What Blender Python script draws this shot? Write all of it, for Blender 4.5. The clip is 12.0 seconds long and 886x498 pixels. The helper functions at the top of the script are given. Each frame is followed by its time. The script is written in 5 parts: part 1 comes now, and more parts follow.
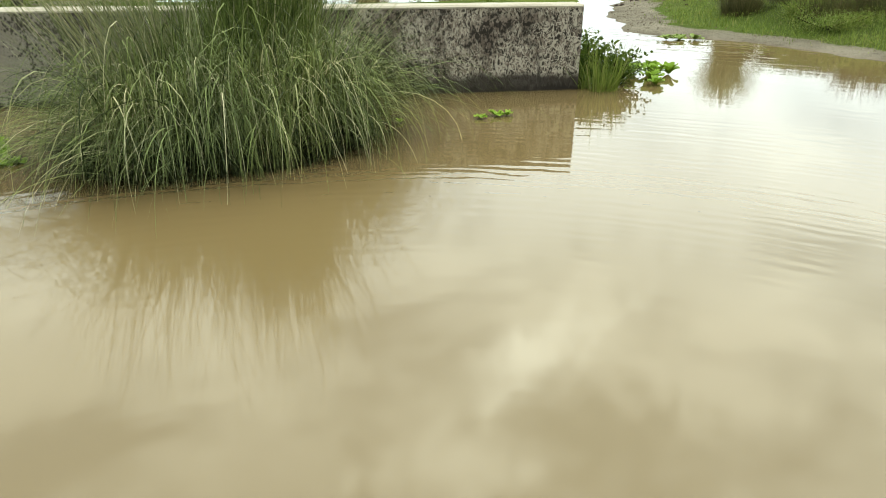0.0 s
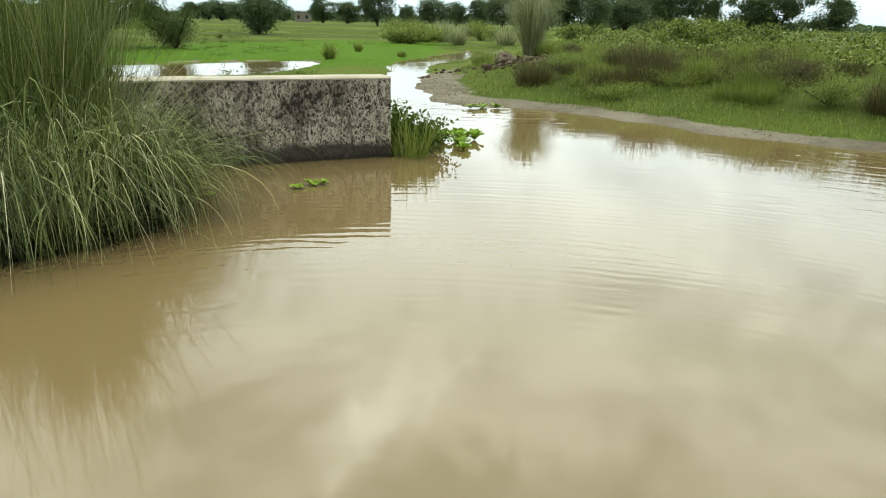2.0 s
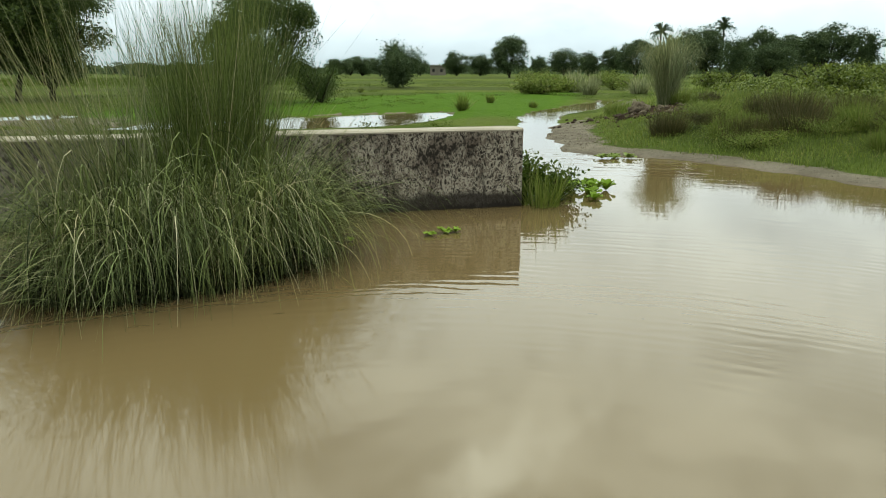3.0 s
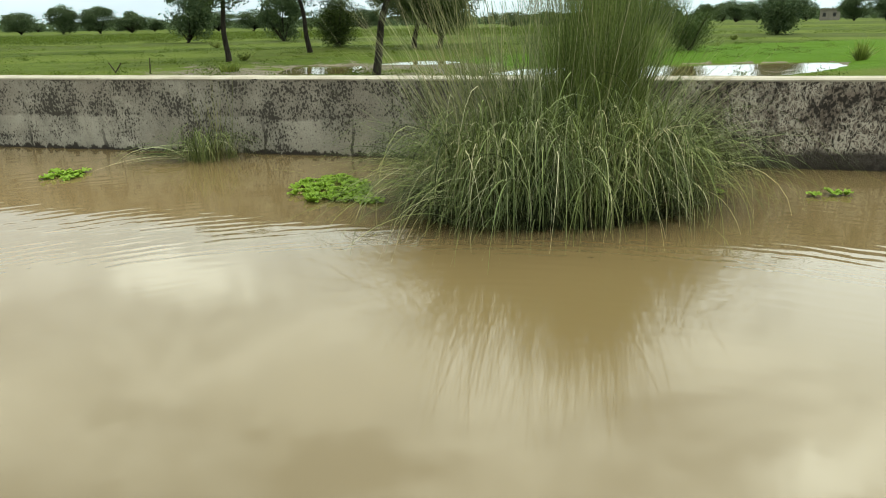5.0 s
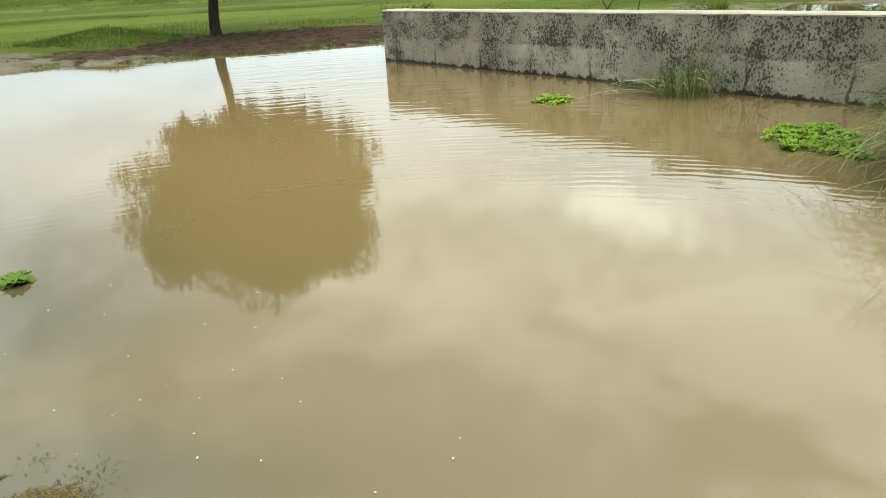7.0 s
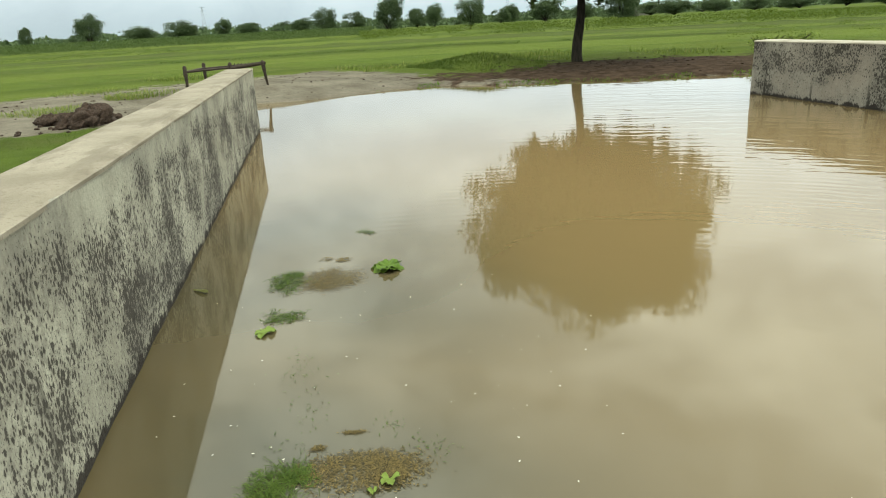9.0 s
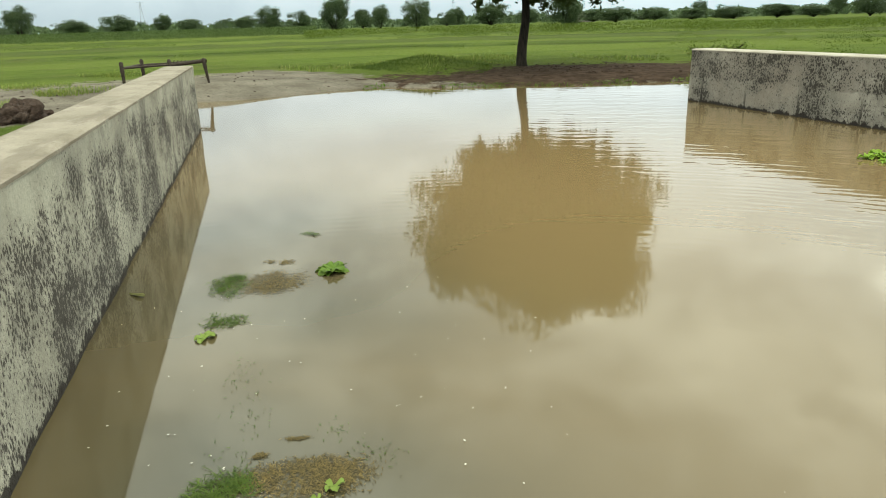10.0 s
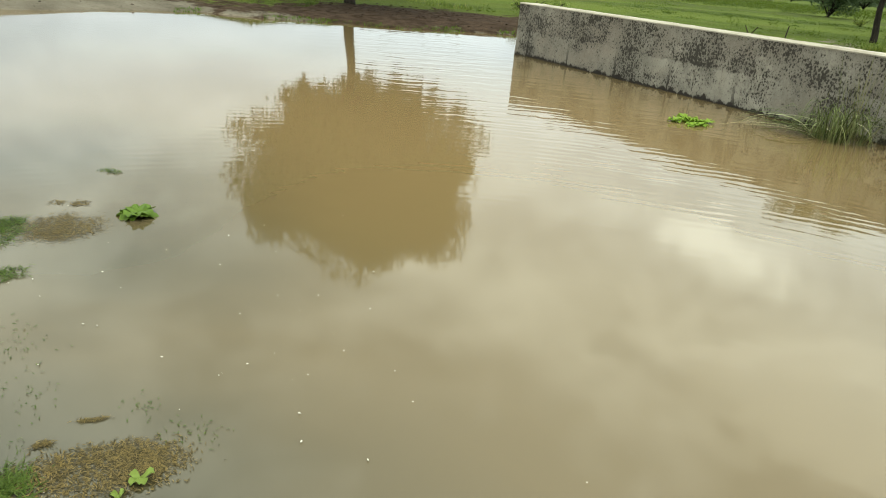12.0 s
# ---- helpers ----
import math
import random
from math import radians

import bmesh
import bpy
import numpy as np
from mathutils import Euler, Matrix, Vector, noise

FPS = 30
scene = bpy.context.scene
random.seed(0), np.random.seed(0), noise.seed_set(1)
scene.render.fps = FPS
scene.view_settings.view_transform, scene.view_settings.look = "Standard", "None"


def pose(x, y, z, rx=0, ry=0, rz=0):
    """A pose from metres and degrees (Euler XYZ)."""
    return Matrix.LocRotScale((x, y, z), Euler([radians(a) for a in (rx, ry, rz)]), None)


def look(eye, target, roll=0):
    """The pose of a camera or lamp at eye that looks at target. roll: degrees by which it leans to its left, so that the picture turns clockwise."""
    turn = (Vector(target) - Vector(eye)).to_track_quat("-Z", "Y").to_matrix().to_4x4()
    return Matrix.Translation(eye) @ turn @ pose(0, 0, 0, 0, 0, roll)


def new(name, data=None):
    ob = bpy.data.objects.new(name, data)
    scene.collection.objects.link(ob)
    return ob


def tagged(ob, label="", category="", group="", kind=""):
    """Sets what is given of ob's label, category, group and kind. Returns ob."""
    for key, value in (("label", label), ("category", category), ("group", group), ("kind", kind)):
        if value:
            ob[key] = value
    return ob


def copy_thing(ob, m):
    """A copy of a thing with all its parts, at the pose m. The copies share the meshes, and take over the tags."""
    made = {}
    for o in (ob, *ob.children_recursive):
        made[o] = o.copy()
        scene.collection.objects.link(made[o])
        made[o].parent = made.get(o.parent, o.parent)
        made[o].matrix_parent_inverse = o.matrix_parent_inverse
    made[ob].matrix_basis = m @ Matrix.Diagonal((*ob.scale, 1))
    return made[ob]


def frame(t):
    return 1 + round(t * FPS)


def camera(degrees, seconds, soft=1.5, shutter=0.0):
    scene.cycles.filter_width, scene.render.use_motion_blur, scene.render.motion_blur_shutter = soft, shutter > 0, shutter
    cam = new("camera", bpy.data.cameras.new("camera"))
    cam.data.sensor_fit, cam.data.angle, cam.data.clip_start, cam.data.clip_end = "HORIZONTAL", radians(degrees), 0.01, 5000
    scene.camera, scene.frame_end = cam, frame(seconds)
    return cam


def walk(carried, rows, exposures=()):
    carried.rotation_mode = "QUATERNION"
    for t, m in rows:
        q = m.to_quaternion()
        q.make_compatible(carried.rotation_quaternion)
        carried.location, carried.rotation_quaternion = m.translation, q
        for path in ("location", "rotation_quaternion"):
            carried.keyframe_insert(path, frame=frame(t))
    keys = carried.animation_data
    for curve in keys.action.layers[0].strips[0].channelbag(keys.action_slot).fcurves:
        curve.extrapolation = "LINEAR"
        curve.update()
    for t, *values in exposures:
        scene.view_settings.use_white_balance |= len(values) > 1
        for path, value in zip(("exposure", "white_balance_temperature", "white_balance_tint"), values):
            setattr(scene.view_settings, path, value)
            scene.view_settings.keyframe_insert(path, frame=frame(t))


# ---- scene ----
cam = camera(64.9, 12.0, soft=0.95)


def eye_pose(x, y, z, yaw, pitch, roll):
    return pose(x, y, z, 90 + pitch, 0, yaw) @ pose(0, 0, 0, 0, 0, roll)


PATH = [
    (0.0, 0.237, 0.196, 1.450, -32.05, -23.80, 0.35),
    (0.5, 0.246, 0.193, 1.459, -39.18, -23.64, 1.09),
    (1.0, 0.271, 0.182, 1.445, -46.01, -22.81, 1.86),
    (1.5, 0.279, 0.182, 1.428, -48.50, -20.90, 1.56),
    (2.0, 0.269, 0.170, 1.444, -46.98, -18.10, 1.35),
    (2.5, 0.235, 0.150, 1.458, -43.03, -16.06, 0.60),
    (3.0, 0.196, 0.132, 1.472, -36.18, -14.31, 0.00),
    (3.2, 0.199, 0.148, 1.465, -33.46, -13.82, -0.22),
    (3.7, 0.171, 0.154, 1.451, -26.37, -13.64, -0.55),
    (4.3, 0.079, 0.115, 1.440, -17.56, -15.34, -0.64),
    (4.8, 0.001, 0.093, 1.433, -10.47, -17.29, -0.82),
    (5.0, -0.026, 0.093, 1.430, -7.75, -18.04, -0.96),
    (5.5, -0.056, 0.044, 1.430, 2.48, -19.85, -1.62),
    (6.0, -0.081, -0.033, 1.451, 13.02, -21.14, -2.54),
    (6.5, -0.091, -0.078, 1.459, 21.50, -22.05, -3.30),
    (7.0, -0.077, -0.036, 1.394, 29.79, -21.46, -2.86),
    (7.5, -0.078, -0.077, 1.404, 40.34, -19.71, -2.77),
    (7.7, -0.064, -0.078, 1.414, 44.59, -19.23, -2.79),
    (8.1, -0.059, -0.084, 1.424, 51.57, -18.49, -2.98),
    (8.5, -0.087, -0.097, 1.421, 55.73, -18.12, -3.24),
    (8.9, -0.123, -0.109, 1.413, 57.34, -17.97, -3.16),
    (9.3, -0.142, -0.114, 1.409, 56.67, -17.94, -2.75),
    (9.5, -0.142, -0.113, 1.410, 55.82, -17.92, -2.31),
    (10.0, -0.143, -0.101, 1.408, 52.63, -17.99, -1.68),
    (10.5, -0.130, -0.076, 1.397, 49.96, -18.50, -1.54),
    (11.0, -0.199, -0.046, 1.356, 42.87, -21.37, 0.21),
    (11.5, -0.270, 0.004, 1.359, 39.28, -23.09, 2.38),
    (12.0, -0.394, 0.027, 1.331, 36.84, -22.02, 5.08),
]
EXPOSURES = [(0.0, -0.32), (1.0, -0.44), (1.5, -0.44), (2.0, -0.5), (2.5, -0.86), (3.0, -0.94), (5.0, -0.47), (5.5, -0.22), (6.5, -0.17), (7.5, -0.43), (9.5, -0.42), (10.5, -0.43), (12.0, -0.43)]
walk(cam, [(row[0], eye_pose(*row[1:])) for row in PATH], EXPOSURES)

# ---- sky and sun ----
CLOUDS = [(-46, 19, 13, 5, 0.0, (1.12, 1.12, 1.08), 0.8), (-47, 38, 9, 4, 0.0, (0.62, 0.64, 0.62), 0.7), (-40.5, 32.5, 5.0, 2.4, 0.45, (2.1, 2.07, 1.94), 0.9),
          (-34, 41, 7, 2.0, 0.1, (1.6, 1.58, 1.48), 0.8), (14, 18.6, 4.6, 1.5, -0.2, (1.55, 1.53, 1.42), 0.9), (2, 29, 9, 3, 0.1, (1.1, 1.08, 1.0), 0.8), (34, 39, 14, 6, 0.1, (0.7, 0.71, 0.69), 0.8)]
SUN_AZ, SUN_EL = radians(-62), radians(70)      # azimuth to the left of +y


def build_world():
    world = bpy.data.worlds.new("overcast_sky")
    scene.world = world
    world.use_nodes = True
    nt = world.node_tree
    n, l = nt.nodes, nt.links
    n.clear()
    out = n.new("ShaderNodeOutputWorld")
    bg = n.new("ShaderNodeBackground")
    sky = n.new("ShaderNodeTexSky")
    sky.sky_type = "NISHITA"
    sky.sun_disc = False
    sky.sun_elevation = SUN_EL
    sky.sun_rotation = -SUN_AZ
    sky.dust_density = 3.0
    dim = n.new("ShaderNodeMix")
    dim.data_type, dim.blend_type = "RGBA", "MULTIPLY"
    dim.inputs[0].default_value = 1.0
    dim.inputs[7].default_value = (0.1, 0.1, 0.1, 1)
    l.new(sky.outputs[0], dim.inputs[6])
    co = n.new("ShaderNodeTexCoord")
    mp = n.new("ShaderNodeMapping")
    mp.inputs["Scale"].default_value = (1.0, 1.0, 2.2)
    mp.inputs["Location"].default_value = (0.7, 0.2, 0.4)
    l.new(co.outputs["Generated"], mp.inputs[0])
    big = n.new("ShaderNodeTexNoise")
    big.inputs["Scale"].default_value = 3.2
    big.inputs["Detail"].default_value = 7
    big.inputs["Roughness"].default_value = 0.63
    big.inputs["Distortion"].default_value = 0.35
    l.new(mp.outputs[0], big.inputs["Vector"])
    ramp = n.new("ShaderNodeValToRGB")
    e = ramp.color_ramp.elements
    e[0].position, e[0].color = 0.38, (0.56, 0.58, 0.58, 1)
    e[1].position, e[1].color = 0.62, (1.30, 1.28, 1.20, 1)
    mid = e.new(0.5)
    mid.color = (0.92, 0.93, 0.90, 1)
    l.new(big.outputs[0], ramp.inputs[0])
    mix = n.new("ShaderNodeMix")
    mix.data_type = "RGBA"
    mix.inputs[0].default_value = 0.86
    l.new(dim.outputs[2], mix.inputs[6])
    hz = n.new("ShaderNodeSeparateXYZ")
    l.new(co.outputs["Generated"], hz.inputs[0])
    haze = n.new("ShaderNodeMapRange")
    haze.inputs[1].default_value, haze.inputs[2].default_value = 0.04, 0.34
    haze.inputs[3].default_value, haze.inputs[4].default_value = 0.75, 0.0
    l.new(hz.outputs[2], haze.inputs[0])
    even = n.new("ShaderNodeMix")
    even.data_type = "RGBA"
    even.inputs[7].default_value = (1.0, 1.03, 1.04, 1)
    l.new(haze.outputs[0], even.inputs[0])
    l.new(ramp.outputs[0], even.inputs[6])
    # single clouds: azimuth to the left of +y and height in degrees, half widths, slant, tone
    az = n.new("ShaderNodeMath")
    az.operation = "ARCTAN2"
    flip = n.new("ShaderNodeMath")
    flip.operation = "MULTIPLY"
    flip.inputs[1].default_value = -1.0
    l.new(hz.outputs[0], flip.inputs[0])
    l.new(flip.outputs[0], az.inputs[0])
    l.new(hz.outputs[1], az.inputs[1])
    el = n.new("ShaderNodeMath")
    el.operation = "ARCSINE"
    l.new(hz.outputs[2], el.inputs[0])
    ragged = n.new("ShaderNodeTexNoise")
    ragged.inputs["Scale"].default_value = 13.0
    ragged.inputs["Detail"].default_value = 6.0
    ragged.inputs["Roughness"].default_value = 0.65
    l.new(co.outputs["Generated"], ragged.inputs["Vector"])

    def calc(op, a, b, c=None):
        node = n.new("ShaderNodeMath")
        node.operation = op
        for k, v in enumerate((a, b, c)):
            if isinstance(v, (int, float)):
                node.inputs[k].default_value = v
            elif v is not None:
                l.new(v, node.inputs[k])
        return node.outputs[0]

    clouds = even.outputs[2]
    for c_az, c_el, c_w, c_h, slant, tone, soft in CLOUDS:
        dx = calc("SUBTRACT", az.outputs[0], radians(c_az))
        dy = calc("SUBTRACT", calc("SUBTRACT", el.outputs[0], radians(c_el)), calc("MULTIPLY", dx, slant))
        rx, ry = calc("DIVIDE", dx, radians(c_w)), calc("DIVIDE", dy, radians(c_h))
        r = calc("SQRT", calc("ADD", calc("MULTIPLY", rx, rx), calc("MULTIPLY", ry, ry)), 0.0)
        r = calc("ADD", r, calc("MULTIPLY", calc("SUBTRACT", ragged.outputs[0], 0.5), 4.0))
        body = n.new("ShaderNodeMapRange")
        body.interpolation_type = "SMOOTHSTEP"
        body.inputs[1].default_value, body.inputs[2].default_value = 1.0 + soft, 1.0 - soft
        l.new(r, body.inputs[0])
        lay = n.new("ShaderNodeMix")
        lay.data_type = "RGBA"
        lay.inputs[7].default_value = (*tone, 1)
        l.new(body.outputs[0], lay.inputs[0])
        l.new(clouds, lay.inputs[6])
        clouds = lay.outputs[2]
    l.new(clouds, mix.inputs[7])
    # an overcast sky is several times brighter overhead than at the horizon
    sep = n.new("ShaderNodeSeparateXYZ")
    l.new(co.outputs["Generated"], sep.inputs[0])
    rise = n.new("ShaderNodeMapRange")
    rise.inputs[1].default_value, rise.inputs[2].default_value = 0.0, 1.0
    rise.inputs[3].default_value, rise.inputs[4].default_value = 1.65, 5.0
    l.new(sep.outputs[2], rise.inputs[0])
    tint = n.new("ShaderNodeValToRGB")
    t = tint.color_ramp.elements
    t[0].position, t[0].color = 0.015, (0.69, 0.83, 0.87, 1)
    t.new(0.085).color = (0.91, 1.03, 1.07, 1)
    t[2].position, t[2].color = 0.4, (0.95, 1.015, 0.905, 1)
    l.new(sep.outputs[2], tint.inputs[0])
    hue = n.new("ShaderNodeMix")
    hue.data_type, hue.blend_type = "RGBA", "MULTIPLY"
    hue.inputs[0].default_value = 1.0
    l.new(mix.outputs[2], hue.inputs[6])
    l.new(tint.outputs[0], hue.inputs[7])
    l.new(hue.outputs[2], bg.inputs[0])
    dot = n.new("ShaderNodeVectorMath")
    dot.operation = "DOT_PRODUCT"
    dot.inputs[1].default_value = (-math.sin(SUN_AZ) * 0.94, math.cos(SUN_AZ) * 0.94, 0.34)
    l.new(co.outputs["Generated"], dot.inputs[0])
    glow = n.new("ShaderNodeMapRange")
    glow.inputs[1].default_value, glow.inputs[2].default_value = -1.0, 1.0
    glow.inputs[3].default_value, glow.inputs[4].default_value = 0.64, 1.32
    l.new(dot.outputs["Value"], glow.inputs[0])
    power = n.new("ShaderNodeMath")
    power.operation = "MULTIPLY"
    l.new(rise.outputs[0], power.inputs[0])
    l.new(glow.outputs[0], power.inputs[1])
    l.new(power.outputs[0], bg.inputs[1])
    l.new(bg.outputs[0], out.inputs[0])


build_world()
sun = new("sun", bpy.data.lights.new("sun", "SUN"))
sun.data.energy = 0.9
sun.data.angle = radians(30)
sun.data.color = (1.0, 0.96, 0.9)
sun.matrix_world = look((0, 0, 0), (math.sin(SUN_AZ) * math.cos(SUN_EL), -math.cos(SUN_AZ) * math.cos(SUN_EL), -math.sin(SUN_EL)))


# ---- materials ----
class Nodes:
    """A short way to write node materials."""

    def __init__(self, name):
        self.mat = bpy.data.materials.new(name)
        self.mat.use_nodes = True
        self.nt = self.mat.node_tree
        self.bsdf = self.nt.nodes["Principled BSDF"]

    def add(self, kind, **values):
        node = self.nt.nodes.new(kind)
        for key, value in values.items():
            node.inputs[key.replace("_", " ")].default_value = value
        return node

    def link(self, a, b):
        self.nt.links.new(a, b)

    def coords(self, scale=(1, 1, 1)):
        co, mp = self.add("ShaderNodeTexCoord"), self.add("ShaderNodeMapping", Scale=scale)
        self.link(co.outputs["Object"], mp.inputs[0])
        return mp.outputs[0]

    def noise(self, vec, scale, detail=4, rough=0.55, distortion=0.0):
        node = self.add("ShaderNodeTexNoise", Scale=scale, Detail=detail, Roughness=rough, Distortion=distortion)
        if vec:
            self.link(vec, node.inputs["Vector"])
        return node.outputs[0]

    def ramp(self, fac, *stops):
        node = self.add("ShaderNodeValToRGB")
        e = node.color_ramp.elements
        while len(e) < len(stops):
            e.new(0.5)
        for el, (pos, col) in zip(e, stops):
            el.position = pos
            el.color = (*col, 1) if isinstance(col, tuple) else (col, col, col, 1)
        self.link(fac, node.inputs[0])
        return node.outputs[0]

    def mix(self, fac, a, b, blend="MIX"):
        node = self.add("ShaderNodeMix")
        node.data_type, node.blend_type = "RGBA", blend
        for sock, v in ((0, fac), (6, a), (7, b)):
            if isinstance(v, tuple):
                node.inputs[sock].default_value = (*v, 1)
            elif isinstance(v, (int, float)):
                node.inputs[sock].default_value = v
            else:
                self.link(v, node.inputs[sock])
        return node.outputs[2]

    def math(self, op, a, b=0.0, clamp=False):
        node = self.add("ShaderNodeMath")
        node.operation, node.use_clamp = op, clamp
        for k, v in enumerate((a, b)):
            if isinstance(v, (int, float)):
                node.inputs[k].default_value = v
            else:
                self.link(v, node.inputs[k])
        return node.outputs[0]

    def attr(self, name):
        node = self.add("ShaderNodeAttribute")
        node.attribute_name = name
        return node.outputs["Fac"]

    def bump(self, height, strength=0.3, distance=0.02, normal=None):
        node = self.add("ShaderNodeBump", Strength=strength, Distance=distance)
        self.link(height, node.inputs["Height"])
        if normal:
            self.link(normal, node.inputs["Normal"])
        self.link(node.outputs[0], self.bsdf.inputs["Normal"])
        return node.outputs[0]

    def done(self, color, rough=0.8, spec=0.3):
        if isinstance(color, tuple):
            self.bsdf.inputs["Base Color"].default_value = (*color, 1)
        else:
            self.link(color, self.bsdf.inputs["Base Color"])
        if isinstance(rough, (int, float)):
            self.bsdf.inputs["Roughness"].default_value = rough
        else:
            self.link(rough, self.bsdf.inputs["Roughness"])
        self.bsdf.inputs["Specular IOR Level"].default_value = spec
        return self.mat


def leaf_material(name, dark, light, dry=None, glow=0.3, rough=0.6, island=True, dry_from=0.86):
    m = Nodes(name)
    geo = m.add("ShaderNodeNewGeometry")
    info = m.add("ShaderNodeObjectInfo")
    rnd = geo.outputs["Random Per Island"] if island else info.outputs["Random"]
    stops = [(0.0, dark), (0.8 if dry else 1.0, light)]
    if dry:
        stops += [(dry_from, light), (1.0, dry)]
    col = m.ramp(rnd, *stops)
    patch = m.noise(m.coords(), 1.1, 2)
    col = m.mix(m.ramp(patch, (0.3, 0.0), (0.7, 0.6)), col, m.mix(1.0, col, (1.25, 1.12, 0.75), "MULTIPLY"))
    m.done(col, rough, 0.12)
    tr = m.add("ShaderNodeBsdfTranslucent")
    m.link(col, tr.inputs[0])
    sh = m.add("ShaderNodeMixShader")
    sh.inputs[0].default_value = glow
    out = m.nt.nodes["Material Output"]
    m.link(m.bsdf.outputs[0], sh.inputs[1])
    m.link(tr.outputs[0], sh.inputs[2])
    m.link(sh.outputs[0], out.inputs[0])
    return m.mat


def wall_material(name, tone, pale, warm, size, stretch, level, zoned, wet, line_at=0.0, dark_end=0.0, joints=0.0, streaky=0.0, bare_top=0.0, mottle=0.0):
    """Old cement render: damp clouds, black mould in clustered dabs, an old water line, cracks, a black foot.
    dark_end: metres of heavy growth at the wall's start; streaky: thin dark dribbles; bare_top: how far the top stays clean."""
    m = Nodes(name)
    base = m.coords()
    sep = m.add("ShaderNodeSeparateXYZ")
    m.link(base, sep.inputs[0])
    along, up = sep.outputs[0], sep.outputs[2]
    col = m.mix(m.ramp(m.noise(base, 1.3, 5, 0.6), (0.35, 0.0), (0.68, 1.0)), tone, pale)
    col = m.mix(m.ramp(m.noise(m.coords((0.8, 0.8, 1.2)), 0.9, 5, 0.65), (0.44, 0.0), (0.66, 0.75)), col, warm)
    col = m.mix(m.ramp(m.noise(base, 60, 3), (0.42, 0.0), (0.72, 0.3)), col, (0.17, 0.158, 0.135))
    col = m.mix(m.ramp(m.noise(base, 23, 5, 0.7), (0.56, 0.0), (0.66, 0.4)), col, pale)
    zone = m.noise(m.coords((1.0, 1.0, 1.25)), 1.7, 5, 0.62)
    mid = m.noise(m.coords((1.0, 1.0, 0.8)), 5.5, 4, 0.6)
    # grey damp behind the growth
    damp = m.math("ADD", m.math("MULTIPLY", zone, 0.6), m.math("MULTIPLY", m.noise(m.coords((1.6, 1.6, 0.7)), 3.0, 5, 0.65), 0.4))
    col = m.mix(m.ramp(damp, (0.46, 0.0), (0.63, wet)), col, (0.115, 0.106, 0.092))
    # how thick the growth stands, place by place
    amount = m.math("MULTIPLY", m.math("SUBTRACT", zone, 0.5), zoned)
    amount = m.math("ADD", amount, m.math("MULTIPLY", m.math("SUBTRACT", mid, 0.5), zoned * 0.55))
    if line_at:
        wavy = m.math("ADD", line_at - 0.13, m.math("MULTIPLY", m.noise(m.coords((1.0, 1.0, 0.1)), 1.6, 4, 0.7), 0.26))
        gap = m.math("SUBTRACT", up, wavy)
        above = m.ramp(m.math("ADD", gap, 0.5), (0.495, 0.0), (0.52, 1.0))
        ledge = m.ramp(m.math("ADD", gap, 0.5), (0.488, 0.0), (0.505, 1.0), (0.54, 0.55), (0.66, 0.0))
        patchy = m.ramp(m.noise(m.coords((1.0, 1.0, 0.2)), 1.9, 3, 0.6), (0.42, 0.0), (0.58, 1.0))
        ledge = m.math("MULTIPLY", ledge, patchy)
        amount = m.math("ADD", amount, m.math("MULTIPLY", m.math("SUBTRACT", above, 0.7), 0.045))
        amount = m.math("ADD", amount, m.math("MULTIPLY", ledge, 0.05))
        col = m.mix(m.math("MULTIPLY", ledge, 0.62), col, (0.1, 0.09, 0.078))
        wash = m.math("MULTIPLY", above, m.ramp(m.noise(m.coords((1.2, 1.2, 0.9)), 1.5, 5, 0.65), (0.40, 0.0), (0.62, 0.55)))
        col = m.mix(wash, col, (0.165, 0.14, 0.118))
    if bare_top:
        amount = m.math("ADD", amount, m.math("MULTIPLY", m.ramp(m.math("ADD", up, m.math("MULTIPLY", m.noise(base, 1.4, 4, 0.6), 0.3)), (bare_top - 0.1, 0.0), (bare_top + 0.25, 1.0)), -0.13))
    if mottle:
        spot = m.noise(m.coords((1.0, 1.0, 0.55)), 16.0, 7, 0.78)
        col = m.mix(m.ramp(m.math("ADD", spot, m.math("MULTIPLY", amount, 0.5)), (0.49, 0.0), (0.60, mottle)), col, (0.13, 0.122, 0.1))
    cells = m.add("ShaderNodeTexVoronoi", Scale=size * 1.15, Randomness=1.0)
    m.link(m.coords((1.0, 1.0, stretch)), cells.inputs["Vector"])
    dabs = m.math("SUBTRACT", 0.79, m.math("MULTIPLY", cells.outputs["Distance"], 0.5))
    dabs = m.math("ADD", m.math("MULTIPLY", dabs, 0.62), m.math("MULTIPLY", m.noise(m.coords((1.0, 1.0, stretch)), size, 3, 0.55, 0.2), 0.38))
    specks = m.noise(m.coords((1.0, 1.0, stretch * 1.3)), size * 2.3, 2, 0.5)
    grown = m.math("ADD", m.math("ADD", dabs, amount), level)
    dust = m.math("ADD", m.math("ADD", specks, m.math("MULTIPLY", amount, 0.8)), level - 0.015)
    col = m.mix(m.ramp(grown, (0.50, 0.0), (0.60, 0.55)), col, (0.13, 0.115, 0.098))
    mould = m.ramp(grown, (0.585, 0.0), (0.615, 0.9))
    mould = m.math("MAXIMUM", mould, m.ramp(dust, (0.60, 0.0), (0.64, 0.8)))
